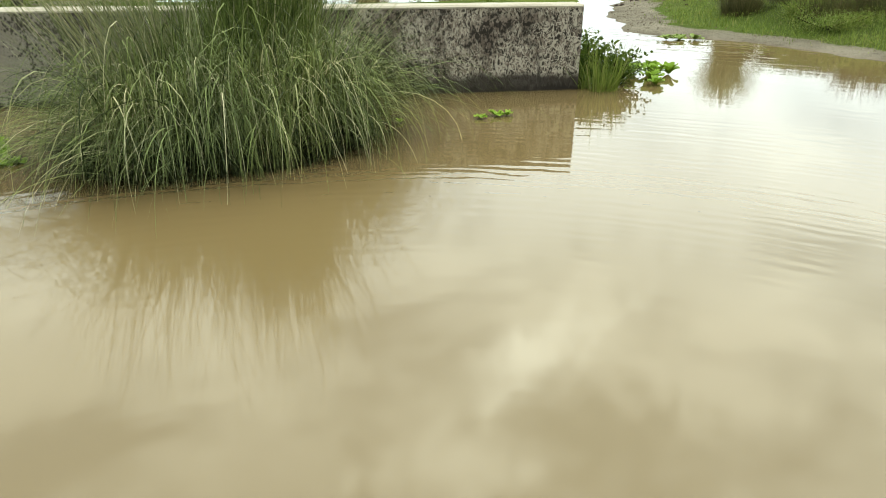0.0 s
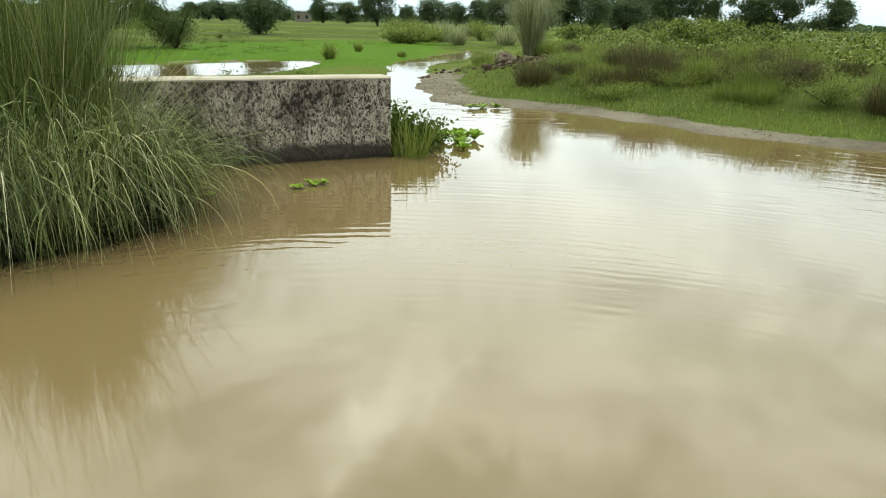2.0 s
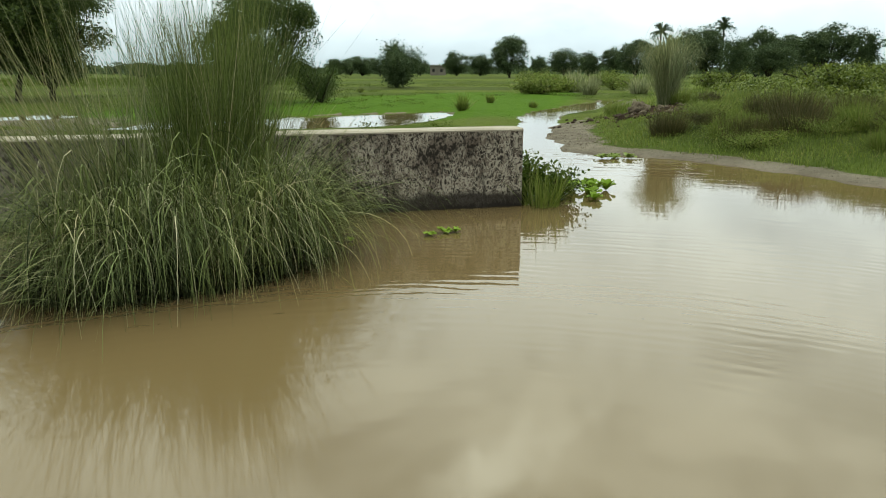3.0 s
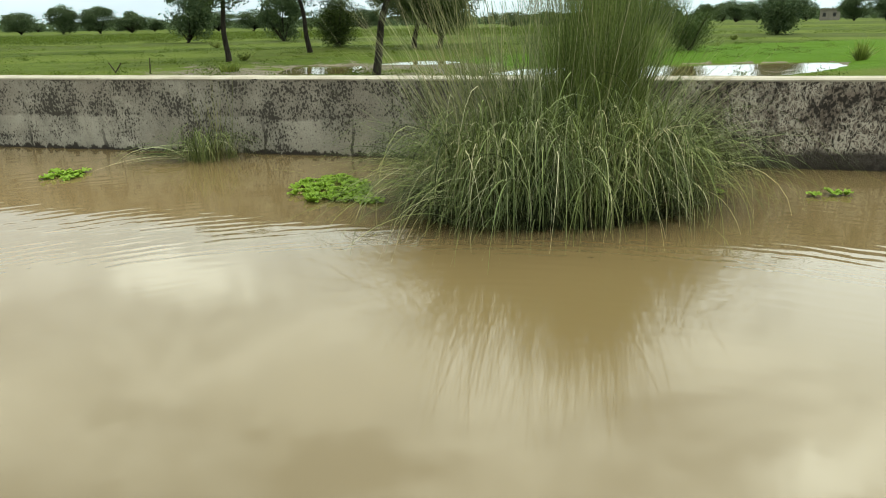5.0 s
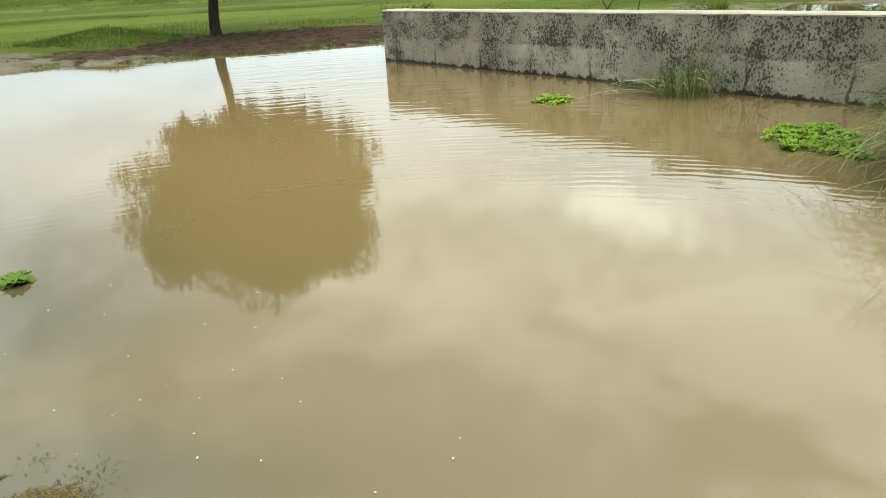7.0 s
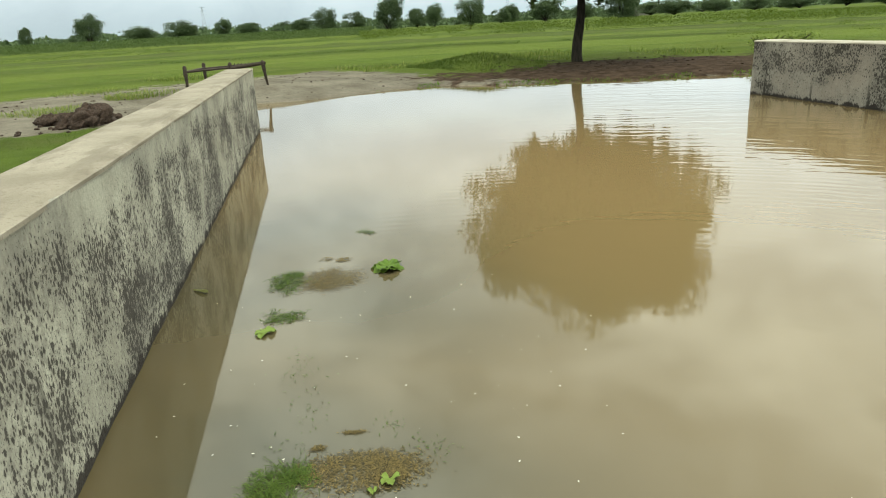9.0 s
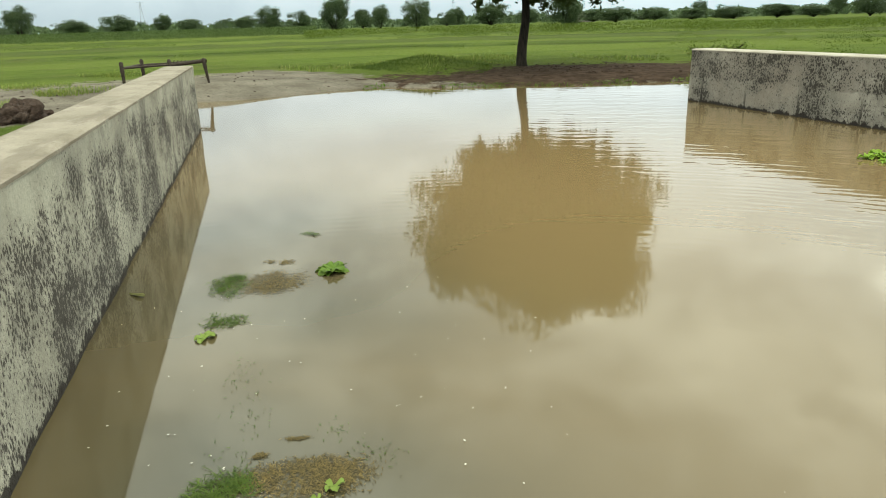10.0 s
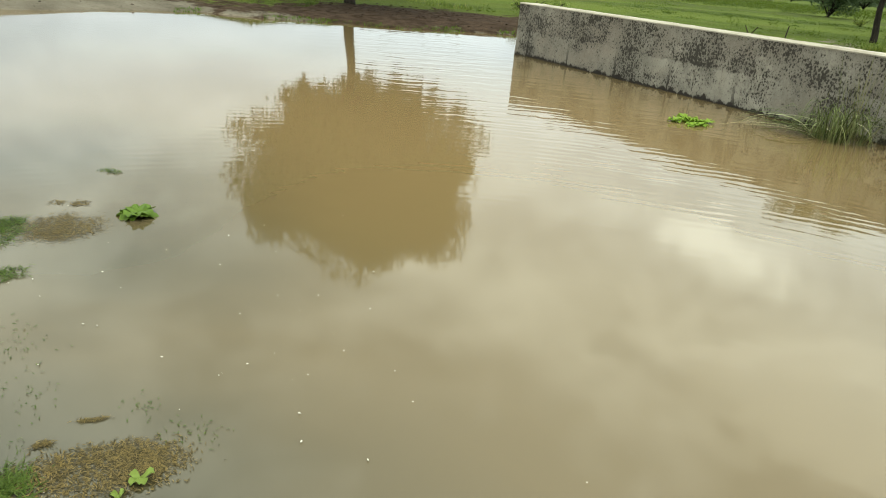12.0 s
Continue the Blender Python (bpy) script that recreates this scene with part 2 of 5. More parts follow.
    if streaky:
        run = m.noise(m.coords((15.0, 15.0, 0.55)), 1.0, 4, 0.55, 0.1)
        broken = m.noise(m.coords((8.0, 8.0, 3.0)), 2.2, 3, 0.6)
        drip = m.math("ADD", run, m.math("MULTIPLY", m.math("SUBTRACT", broken, 0.5), 0.5))
        drip = m.math("ADD", drip, m.math("MULTIPLY", amount, 0.55))
        mould = m.math("MAXIMUM", mould, m.math("MULTIPLY", m.ramp(drip, (0.60, 0.0), (0.66, 0.85)), streaky))
        col = m.mix(m.math("MULTIPLY", m.ramp(run, (0.5, 0.0), (0.66, 0.5)), streaky), col, (0.16, 0.15, 0.125))
    black = m.mix(m.noise(base, 12.0, 4, 0.7), (0.014, 0.012, 0.01), (0.062, 0.055, 0.046))
    col = m.mix(mould, col, black)
    if dark_end:
        # the oldest stretch: brown-black growth with pale render showing through in a branching net
        near = m.add("ShaderNodeMapRange")
        m.link(m.math("ADD", along, m.math("MULTIPLY", m.noise(base, 1.6, 4, 0.6), 1.2)), near.inputs[0])
        near.inputs[1].default_value, near.inputs[2].default_value = dark_end + 1.4, dark_end
        old = m.mix(m.ramp(m.noise(base, 2.6, 5, 0.65), (0.36, 0.0), (0.62, 1.0)), (0.075, 0.058, 0.047), (0.175, 0.142, 0.117))
        old = m.mix(m.ramp(m.noise(base, 13.0, 4, 0.6), (0.5, 0.0), (0.62, 0.6)), old, (0.21, 0.178, 0.148))
        blot = m.noise(m.coords((1.0, 1.0, 0.75)), 21.0, 4, 0.6, 0.3)
        blot = m.math("ADD", blot, m.math("MULTIPLY", m.math("SUBTRACT", m.noise(base, 4.0, 3, 0.6), 0.5), 0.3))
        old = m.mix(m.ramp(blot, (0.50, 0.0), (0.545, 0.93)), old, (0.017, 0.014, 0.012))
        fine_black = m.noise(m.coords((1.0, 1.0, 0.6)), 48.0, 2, 0.5)
        old = m.mix(m.ramp(fine_black, (0.56, 0.0), (0.60, 0.85)), old, (0.02, 0.017, 0.014))
        bare = m.math("ADD", m.noise(m.coords((1.0, 1.0, 0.85)), 2.6, 4, 0.6), m.ramp(along, (0.25, 0.12), (3.0, -0.03)))
        for grow, wide in ((15.0, 0.045), (26.0, 0.035)):
            grain = m.noise(m.coords((1.0, 1.0, 0.6)), grow, 2, 0.5, 0.9)
            vein = m.ramp(m.math("ABSOLUTE", m.math("SUBTRACT", grain, 0.5)), (wide * 0.5, 1.0), (wide, 0.0))
            vein = m.math("MULTIPLY", vein, m.ramp(bare, (0.44, 0.0), (0.56, 0.95)))
            old = m.mix(vein, old, (0.34, 0.305, 0.255))
        low = m.math("ADD", up, m.math("MULTIPLY", m.noise(base, 3.0, 4, 0.6), -0.2))
        old = m.mix(m.ramp(low, (0.03, 0.92), (0.10, 0.0)), old, (0.028, 0.023, 0.019))
        col = m.mix(near.outputs[0], col, old)
    foot = m.math("ADD", up, m.math("MULTIPLY", m.noise(m.coords((1, 1, 0.4)), 5.0, 5, 0.75), -0.36))
    col = m.mix(m.ramp(m.math("ADD", foot, 0.5), (0.352, 0.95), (0.368, 0.0)), col, (0.02, 0.016, 0.013))
    if joints:
        wob2 = m.math("ADD", m.math("MULTIPLY", along, 0.93), m.math("MULTIPLY", m.noise(base, 3.5, 4, 0.6), 0.16))
        crack = m.math("ABSOLUTE", m.math("SUBTRACT", m.math("FRACT", wob2), 0.5))
        reach = m.ramp(m.math("ADD", up, m.math("MULTIPLY", m.noise(m.coords((0.9, 0.9, 0.0)), 1.0, 2), 1.3)), (0.75, 1.0), (1.05, 0.12))
        wide = m.math("MULTIPLY", m.noise(m.coords((1, 1, 1.4)), 9.0, 3), 0.03)
        crack = m.math("MULTIPLY", m.ramp(m.math("SUBTRACT", crack, wide), (0.0, joints), (0.006, 0.0)), reach)
        col = m.mix(crack, col, (0.028, 0.024, 0.02))
    rough_h = m.math("ADD", m.noise(base, 40, 6, 0.7), m.math("MULTIPLY", mould, -0.35))
    m.bump(rough_h, 0.6, 0.014)
    return m.done(col, 0.88, 0.2)


def coping_material(name, dark, light, stain):
    m = Nodes(name)
    base = m.coords()
    col = m.mix(m.ramp(m.noise(base, 2.2, 5, 0.6), (0.35, 0.0), (0.65, 1.0)), dark, light)
    col = m.mix(m.ramp(m.noise(m.coords((0.6, 2, 1)), 3.0, 4), (0.52, 0.0), (0.62, 0.6)), col, stain)
    col = m.mix(m.ramp(m.noise(base, 30, 4), (0.58, 0.0), (0.70, 0.5)), col, stain)
    col = m.mix(m.ramp(m.noise(base, 90, 3), (0.56, 0.0), (0.70, 0.45)), col, (0.1, 0.088, 0.07))
    m.bump(m.noise(base, 26, 8, 0.72), 0.7, 0.012)
    return m.done(col, 0.9, 0.2)


def water_material():
    m = Nodes("muddy_water")
    base = m.coords()
    silt_reflection = m.noise(base, 0.22, 3, 0.5)
    col = m.mix(m.ramp(silt_reflection, (0.35, 0.0), (0.65, 1.0)), (0.113, 0.081, 0.0365), (0.129, 0.092, 0.0415))
    # the attribute paints the water lighter where the tree's reflection falls
    col = m.mix(m.math("MULTIPLY", m.attr("silt_reflection"), 0.9), col, (0.178, 0.122, 0.055))
    # band of darker, greyer water beside the side wall
    dark_band = m.attr("dark_band")
    col = m.mix(dark_band, col, (0.043, 0.040, 0.023))
    # wave trains that run out in rings, short ones near, longer ones far off, in uneven groups
    sep = m.add("ShaderNodeSeparateXYZ")
    m.link(base, sep.inputs[0])
    far = m.math("SQRT", m.math("ADD", m.math("MULTIPLY", sep.outputs[0], sep.outputs[0]), m.math("MULTIPLY", sep.outputs[1], sep.outputs[1])))
    warp = m.math("MULTIPLY", m.noise(base, 0.9, 3, 0.55), 12.0)
    warp = m.math("ADD", warp, m.math("MULTIPLY", m.noise(base, 3.2, 2, 0.5), 3.6))
    h = None
    for length, height, first, last, seed in ((0.09, 0.09, 2.0, 4.4, 0.0), (0.13, 0.19, 3.0, 7.0, 3.0), (0.25, 0.36, 7.4, 11.0, 7.0), (0.55, 0.7, 10.0, 24.0, 11.0)):
        turn = m.math("ADD", m.math("MULTIPLY", far, 6.2832 / length), m.math("MULTIPLY", warp, 0.75 + 0.05 * seed))
        crest = m.math("SINE", turn)
        shift = m.coords()
        shift.node.inputs["Location"].default_value = (seed, seed * 2.0, 0.0)
        group = m.ramp(m.noise(shift, 2.3, 3, 0.6), (0.38, 0.05), (0.6, 1.0))
        ends = []
        for lo, hi in ((first * 0.6, first * 1.1), (last * 1.35, last)):
            fade = m.add("ShaderNodeMapRange")
            fade.interpolation_type = "SMOOTHERSTEP"
            fade.inputs[1].default_value, fade.inputs[2].default_value = lo, hi
            m.link(far, fade.inputs[0])
            ends.append(fade.outputs[0])
        span = m.math("MULTIPLY", ends[0], ends[1])
        term = m.math("MULTIPLY", m.math("MULTIPLY", crest, group), m.math("MULTIPLY", span, height))
        h = term if h is None else m.math("ADD", h, term)
    choppy = m.noise(m.coords((1.0, 1.2, 1.0)), 6.5, 2, 0.5)
    h = m.math("MULTIPLY", m.math("ADD", h, m.math("MULTIPLY", choppy, 0.3)), m.attr("ripple"))
    m.bump(h, 1.0, 0.0036)
    m.bsdf.inputs["IOR"].default_value = 1.36
    return m.done(col, 0.045, 0.8)


def ground_material():
    m = Nodes("field_ground")
    base = m.coords()
    g = m.noise(base, 0.12, 5, 0.6)
    col = m.mix(m.ramp(g, (0.35, 0.0), (0.65, 1.0)), (0.042, 0.066, 0.011), (0.064, 0.094, 0.016))
    col = m.mix(m.ramp(m.noise(base, 1.6, 5, 0.65), (0.45, 0.0), (0.68, 0.6)), col, (0.026, 0.042, 0.006))
    col = m.mix(m.ramp(m.noise(m.coords((0.05, 0.3, 1)), 1.0, 4), (0.55, 0.0), (0.66, 0.5)), col, (0.07, 0.078, 0.018))
    col = m.mix(m.ramp(m.noise(base, 0.42, 6, 0.65), (0.52, 0.0), (0.66, 0.55)), col, (0.07, 0.066, 0.026))
    col = m.mix(m.ramp(m.noise(m.coords((0.25, 0.9, 1)), 0.8, 5, 0.7), (0.54, 0.0), (0.64, 0.65)), col, (0.024, 0.036, 0.008))
    tone = m.math("ADD", m.attr("strip"), m.math("MULTIPLY", m.math("SUBTRACT", m.noise(base, 0.3, 5, 0.65), 0.5), 0.9))
    col = m.mix(m.ramp(tone, (0.25, 0.0), (0.8, 0.62)), col, (0.098, 0.125, 0.024))
    col = m.mix(m.ramp(tone, (0.1, 0.55), (0.4, 0.0)), col, (0.062, 0.07, 0.024))
    col = m.mix(m.math("MULTIPLY", m.attr("bund"), 0.8), col, (0.028, 0.04, 0.01))
    col = m.mix(m.attr("marsh"), col, m.mix(m.noise(base, 1.5, 4), (0.042, 0.088, 0.008), (0.075, 0.14, 0.014)))
    col = m.mix(m.ramp(m.attr("bank"), (0.2, 0.0), (0.8, 0.6)), col, (0.045, 0.062, 0.015))
    sand = m.mix(m.ramp(m.noise(base, 1.1, 6, 0.65), (0.36, 0.0), (0.64, 1.0)), (0.105, 0.092, 0.07), (0.178, 0.158, 0.124))
    sand = m.mix(m.ramp(m.noise(base, 14, 4), (0.55, 0.0), (0.7, 0.5)), sand, (0.06, 0.048, 0.034))
    edge = m.math("ADD", m.attr("mud"), m.math("MULTIPLY", m.math("SUBTRACT", m.noise(base, 1.7, 7, 0.72), 0.5), 1.6))
    col = m.mix(m.ramp(edge, (0.45, 0.0), (0.58, 1.0)), col, sand)
    soil = m.mix(m.ramp(m.noise(base, 5, 5), (0.35, 0.0), (0.65, 1.0)), (0.026, 0.017, 0.011), (0.07, 0.047, 0.032))
    edge2 = m.math("ADD", m.attr("soil"), m.math("MULTIPLY", m.math("SUBTRACT", m.noise(base, 1.6, 6, 0.7), 0.5), 1.5))
    col = m.mix(m.ramp(edge2, (0.45, 0.0), (0.58, 1.0)), col, soil)
    m.bump(m.noise(base, 6, 8, 0.75), 0.8, 0.09)
    return m.done(col, 0.95, 0.03)


def bark_material():
    m = Nodes("dark_bark")
    col = m.mix(m.ramp(m.noise(m.coords((6, 6, 1.2)), 3, 6), (0.35, 0.0), (0.65, 1.0)), (0.011, 0.009, 0.007), (0.034, 0.028, 0.021))
    m.bump(m.noise(m.coords((8, 8, 1.5)), 4, 6), 0.8, 0.03)
    return m.done(col, 0.9, 0.15)


def plain_grain(name, a, b, scale=8.0, rough=0.85, stretch=(1, 1, 1), relief=0.01):
    m = Nodes(name)
    col = m.mix(m.ramp(m.noise(m.coords(stretch), scale, 5, 0.65), (0.35, 0.0), (0.65, 1.0)), a, b)
    m.bump(m.noise(m.coords(stretch), scale * 3, 5, 0.65), 0.5, relief)
    return m.done(col, rough, 0.25)


MAT_WALL = wall_material("mouldy_render", (0.208, 0.193, 0.162), (0.345, 0.32, 0.27), (0.226, 0.187, 0.15), 36.0, 0.7, 0.02, 0.56, 0.6, line_at=0.42, dark_end=3.1, joints=0.85, mottle=0.4)
MAT_WALL_SIDE = wall_material("streaked_render", (0.28, 0.268, 0.212), (0.41, 0.395, 0.318), (0.235, 0.222, 0.172), 50.0, 0.6, 0.034, 0.5, 0.75, streaky=0.55, bare_top=0.95, mottle=0.6)
MAT_COPING = coping_material("worn_cement_coping", (0.175, 0.15, 0.112), (0.255, 0.225, 0.175), (0.13, 0.108, 0.08))
MAT_COPING_PALE = coping_material("pale_cement_coping", (0.28, 0.252, 0.2), (0.37, 0.34, 0.28), (0.24, 0.21, 0.165))
MAT_WATER = water_material()
MAT_GROUND = ground_material()
MAT_BARK = bark_material()
MAT_TALL = leaf_material("tall_grass_blades", (0.026, 0.043, 0.011), (0.135, 0.182, 0.053), (0.27, 0.26, 0.14), glow=0.42, dry_from=0.93)
MAT_STALK = leaf_material("pale_stalks", (0.1, 0.125, 0.055), (0.23, 0.245, 0.135), (0.36, 0.33, 0.22), glow=0.25)
MAT_SKIRT = leaf_material("drooping_blades", (0.011, 0.019, 0.005), (0.148, 0.188, 0.072), (0.4, 0.39, 0.275), glow=0.2, dry_from=0.83)
# near-black: the shade between the drooping blades, put into the colour
MAT_GAP_SHADE = leaf_material("gap_shade_blades", (0.006, 0.009, 0.003), (0.024, 0.031, 0.01), (0.06, 0.05, 0.025), glow=0.1)
MAT_REED = leaf_material("pale_reed_blades", (0.1, 0.13, 0.06), (0.27, 0.3, 0.17), (0.34, 0.33, 0.23), glow=0.35)
MAT_DRY = leaf_material("dry_stalks", (0.045, 0.058, 0.018), (0.22, 0.22, 0.1))
MAT_LETTUCE = leaf_material("bright_floating_leaves", (0.075, 0.16, 0.012), (0.2, 0.31, 0.032), glow=0.25, rough=0.5)
MAT_LETTUCE_DEEP = leaf_material("deep_green_floating_leaves", (0.04, 0.088, 0.01), (0.105, 0.17, 0.026), glow=0.2, rough=0.5)
MAT_PALE_LEAF = leaf_material("pale_floating_leaf", (0.11, 0.17, 0.03), (0.17, 0.235, 0.06), glow=0.2, rough=0.5)
MAT_FIELD = leaf_material("field_grass", (0.056, 0.088, 0.012), (0.09, 0.128, 0.02))
MAT_BRIGHT = leaf_material("bright_marsh_grass", (0.05, 0.115, 0.005), (0.095, 0.19, 0.012))
MAT_BANK = leaf_material("bank_grass", (0.066, 0.105, 0.018), (0.18, 0.235, 0.055), (0.23, 0.215, 0.1))
MAT_SCRUB = leaf_material("brownish_scrub", (0.03, 0.033, 0.013), (0.085, 0.083, 0.036), (0.13, 0.1, 0.058))
MAT_VINE = leaf_material("broad_crop_leaves", (0.028, 0.052, 0.007), (0.17, 0.215, 0.05), rough=0.42)
MAT_TREE = leaf_material("tree_leaves", (0.022, 0.038, 0.011), (0.075, 0.108, 0.032), glow=0.35)
MAT_TREE_PALE = leaf_material("pale_tree_leaves", (0.03, 0.056, 0.014), (0.075, 0.11, 0.034), glow=0.3)
# leaf green made paler and bluer: distance haze painted into the colour
MAT_FAR_HAZED = leaf_material("hazed_far_tree_leaves", (0.036, 0.062, 0.03), (0.085, 0.124, 0.06), glow=0.3)
MAT_WOOD = plain_grain("weathered_cot_wood", (0.02, 0.015, 0.011), (0.05, 0.036, 0.026), 12, 0.8, (1, 1, 4))
MAT_SOIL = plain_grain("dug_soil", (0.022, 0.014, 0.01), (0.07, 0.046, 0.032), 24, 0.95, relief=0.09)
MAT_CLAY = plain_grain("pale_clod", (0.085, 0.067, 0.046), (0.17, 0.14, 0.1), 14, 0.95, relief=0.04)
MAT_MAT = leaf_material("rotting_weed", (0.028, 0.024, 0.011), (0.15, 0.112, 0.042), (0.03, 0.024, 0.012), glow=0.1, dry_from=0.82)
MAT_WEED = leaf_material("submerged_weed", (0.035, 0.066, 0.012), (0.085, 0.13, 0.026))
MAT_WEED2 = leaf_material("marsh_weed_leaves", (0.032, 0.06, 0.008), (0.08, 0.12, 0.022))
MAT_FLECK = plain_grain("pale_petal", (0.42, 0.39, 0.32), (0.58, 0.55, 0.47), 20)
MAT_STEEL = plain_grain("galvanised_steel", (0.2, 0.22, 0.23), (0.3, 0.32, 0.34), 3)
MAT_PLASTER = plain_grain("far_house_plaster", (0.15, 0.135, 0.115), (0.2, 0.18, 0.155), 0.8)
MAT_DARK = plain_grain("dark_opening", (0.02, 0.02, 0.02), (0.04, 0.04, 0.04), 3)


# ---- mesh helpers ----
def np_mesh(name, verts, faces, mat, smooth=False):
    """verts (n,3); faces (m,3) or (m,4)."""
    verts, faces = np.asarray(verts, np.float32), np.asarray(faces, np.int32)
    me = bpy.data.meshes.new(name)
    k = faces.shape[1]
    me.vertices.add(len(verts))
    me.vertices.foreach_set("co", verts.ravel())
    me.loops.add(faces.size)
    me.loops.foreach_set("vertex_index", faces.ravel())
    me.polygons.add(len(faces))
    me.polygons.foreach_set("loop_start", np.arange(len(faces), dtype=np.int32) * k)
    me.update(calc_edges=True)
    me.validate()
    me.polygons.foreach_set("use_smooth", np.full(len(me.polygons), smooth))
    me.materials.append(mat)
    return me


def np_part(name, verts, faces, mat, parent=None, label="", smooth=False):
    ob = new(name, np_mesh(name, verts, faces, mat, smooth))
    ob.parent = parent
    return tagged(ob, label)


def part(name, bm, material, parent=None, label="", smooth=False):
    me = bpy.data.meshes.new(name)
    for f in bm.faces:
        f.smooth = smooth
    bm.to_mesh(me)
    bm.free()
    me.materials.append(material)
    ob = new(name, me)
    ob.parent = parent
    return tagged(ob, label)


def thing(name, m, label, category, group=""):
    ob = new(name)
    ob.empty_display_size = 0.2
    ob.matrix_basis = m
    return tagged(ob, label, category, group)


def join(parts):
    """(verts, faces) pairs with the same face size, as one."""
    vs, fs, n = [], [], 0
    for v, f in parts:
        vs.append(v)
        fs.append(np.asarray(f) + n)
        n += len(v)
    return np.concatenate(vs), np.concatenate(fs)


def tube(points, radii, sides=8):
    pts = np.asarray(points, float)
    tang = np.gradient(pts, axis=0)
    tang /= np.linalg.norm(tang, axis=1)[:, None] + 1e-9
    ref = np.where(np.abs(tang[:, 2:3]) < 0.9, [[0, 0, 1.0]], [[1.0, 0, 0]])
    a = np.cross(tang, ref)
    a /= np.linalg.norm(a, axis=1)[:, None]
    b = np.cross(tang, a)
    th = np.linspace(0, 2 * np.pi, sides, endpoint=False)
    ring = a[:, None] * np.cos(th)[None, :, None] + b[:, None] * np.sin(th)[None, :, None]
    v = pts[:, None] + ring * np.asarray(radii, float)[:, None, None]
    n = len(pts)
    i, j = np.meshgrid(np.arange(n - 1), np.arange(sides), indexing="ij")
    i, j = i.ravel(), j.ravel()
    k = (j + 1) % sides
    f = np.stack([i * sides + j, i * sides + k, (i + 1) * sides + k, (i + 1) * sides + j], 1)
    v = v.reshape(-1, 3)
    return v, f


def blades(rng, roots, dirs, length, width, droop, segs=4, twist=0.3, power=2.0):
    """Curved tapering blades. roots (n,3); dirs (n,3) unit start directions; length, width, droop (n,). Quads."""
    n = len(roots)
    side = np.cross(dirs, [0, 0, 1.0]) + rng.normal(0, twist, (n, 3)) * 0.5
    side /= np.linalg.norm(side, axis=1)[:, None] + 1e-9
    bend = rng.normal(0, 0.12, n)
    v = np.zeros((n, segs + 1, 2, 3))
    for s in range(segs + 1):
        u = s / segs
        c = roots + dirs * (length * u)[:, None]
        c += side * (bend * u * u * length)[:, None]
        c[:, 2] -= droop * u**power * length
        wid = width * (1 - u) ** 0.6 * 0.5 + 0.0006
        v[:, s, 0] = c - side * wid[:, None]
        v[:, s, 1] = c + side * wid[:, None]
    base = np.arange(n)[:, None] * (segs + 1) * 2
    f = np.concatenate([base + np.array([2 * s, 2 * s + 1, 2 * s + 3, 2 * s + 2]) for s in range(segs)], 0)
    return v.reshape(-1, 3), f.reshape(-1, 4)


def leaf_quads(rng, centres, size, up=0.0):
    """Small leaf-shaped quads turned at random. up: how much they lie flat."""
    n = len(centres)
    a = rng.normal(0, 1, (n, 3))
    a /= np.linalg.norm(a, axis=1)[:, None]
    nrm = rng.normal(0, 1, (n, 3)) + [0, 0, up]
    b = np.cross(nrm, a)
    b /= np.linalg.norm(b, axis=1)[:, None] + 1e-9
    a = np.cross(b, nrm)
    a /= np.linalg.norm(a, axis=1)[:, None] + 1e-9
    s = np.asarray(size)[:, None]
    v = np.stack([centres - a * s * 0.5, centres + b * s * 0.26, centres + a * s * 0.5, centres - b * s * 0.26], 1)
    return v.reshape(-1, 3), np.arange(n * 4).reshape(-1, 4)


def poly_dist(x, y, poly):
    """Signed distance to a closed polygon, negative inside."""
    p = np.asarray(poly, float)
    q = np.roll(p, -1, axis=0)
    best = np.full(x.shape, 1e9)
    inside = np.zeros(x.shape, bool)
    for (ax, ay), (bx, by) in zip(p, q):
        ex, ey = bx - ax, by - ay
        t = np.clip(((x - ax) * ex + (y - ay) * ey) / (ex * ex + ey * ey), 0, 1)
        best = np.minimum(best, np.hypot(x - ax - t * ex, y - ay - t * ey))
        cross = (ay > y) != (by > y)
        inside ^= cross & (x < (bx - ax) * (y - ay) / (by - ay + 1e-12) + ax)
    return np.where(inside, -best, best)


def wave(x, y, scale, seed=0.0):
    """A cheap smooth variation, about -1 to 1."""
    s = scale
    return (np.sin(x * s + 1.7 * np.sin(y * s * 0.73 + seed)) + np.sin(y * s * 1.13 + 1.3 * np.sin(x * s * 0.61 + 2 * seed))
            + 0.5 * np.sin((x + y) * s * 2.3 + seed * 3)) / 2.5


def smooth(a, lo, hi):
    t = np.clip((a - lo) / (hi - lo), 0, 1)
    return t * t * (3 - 2 * t)


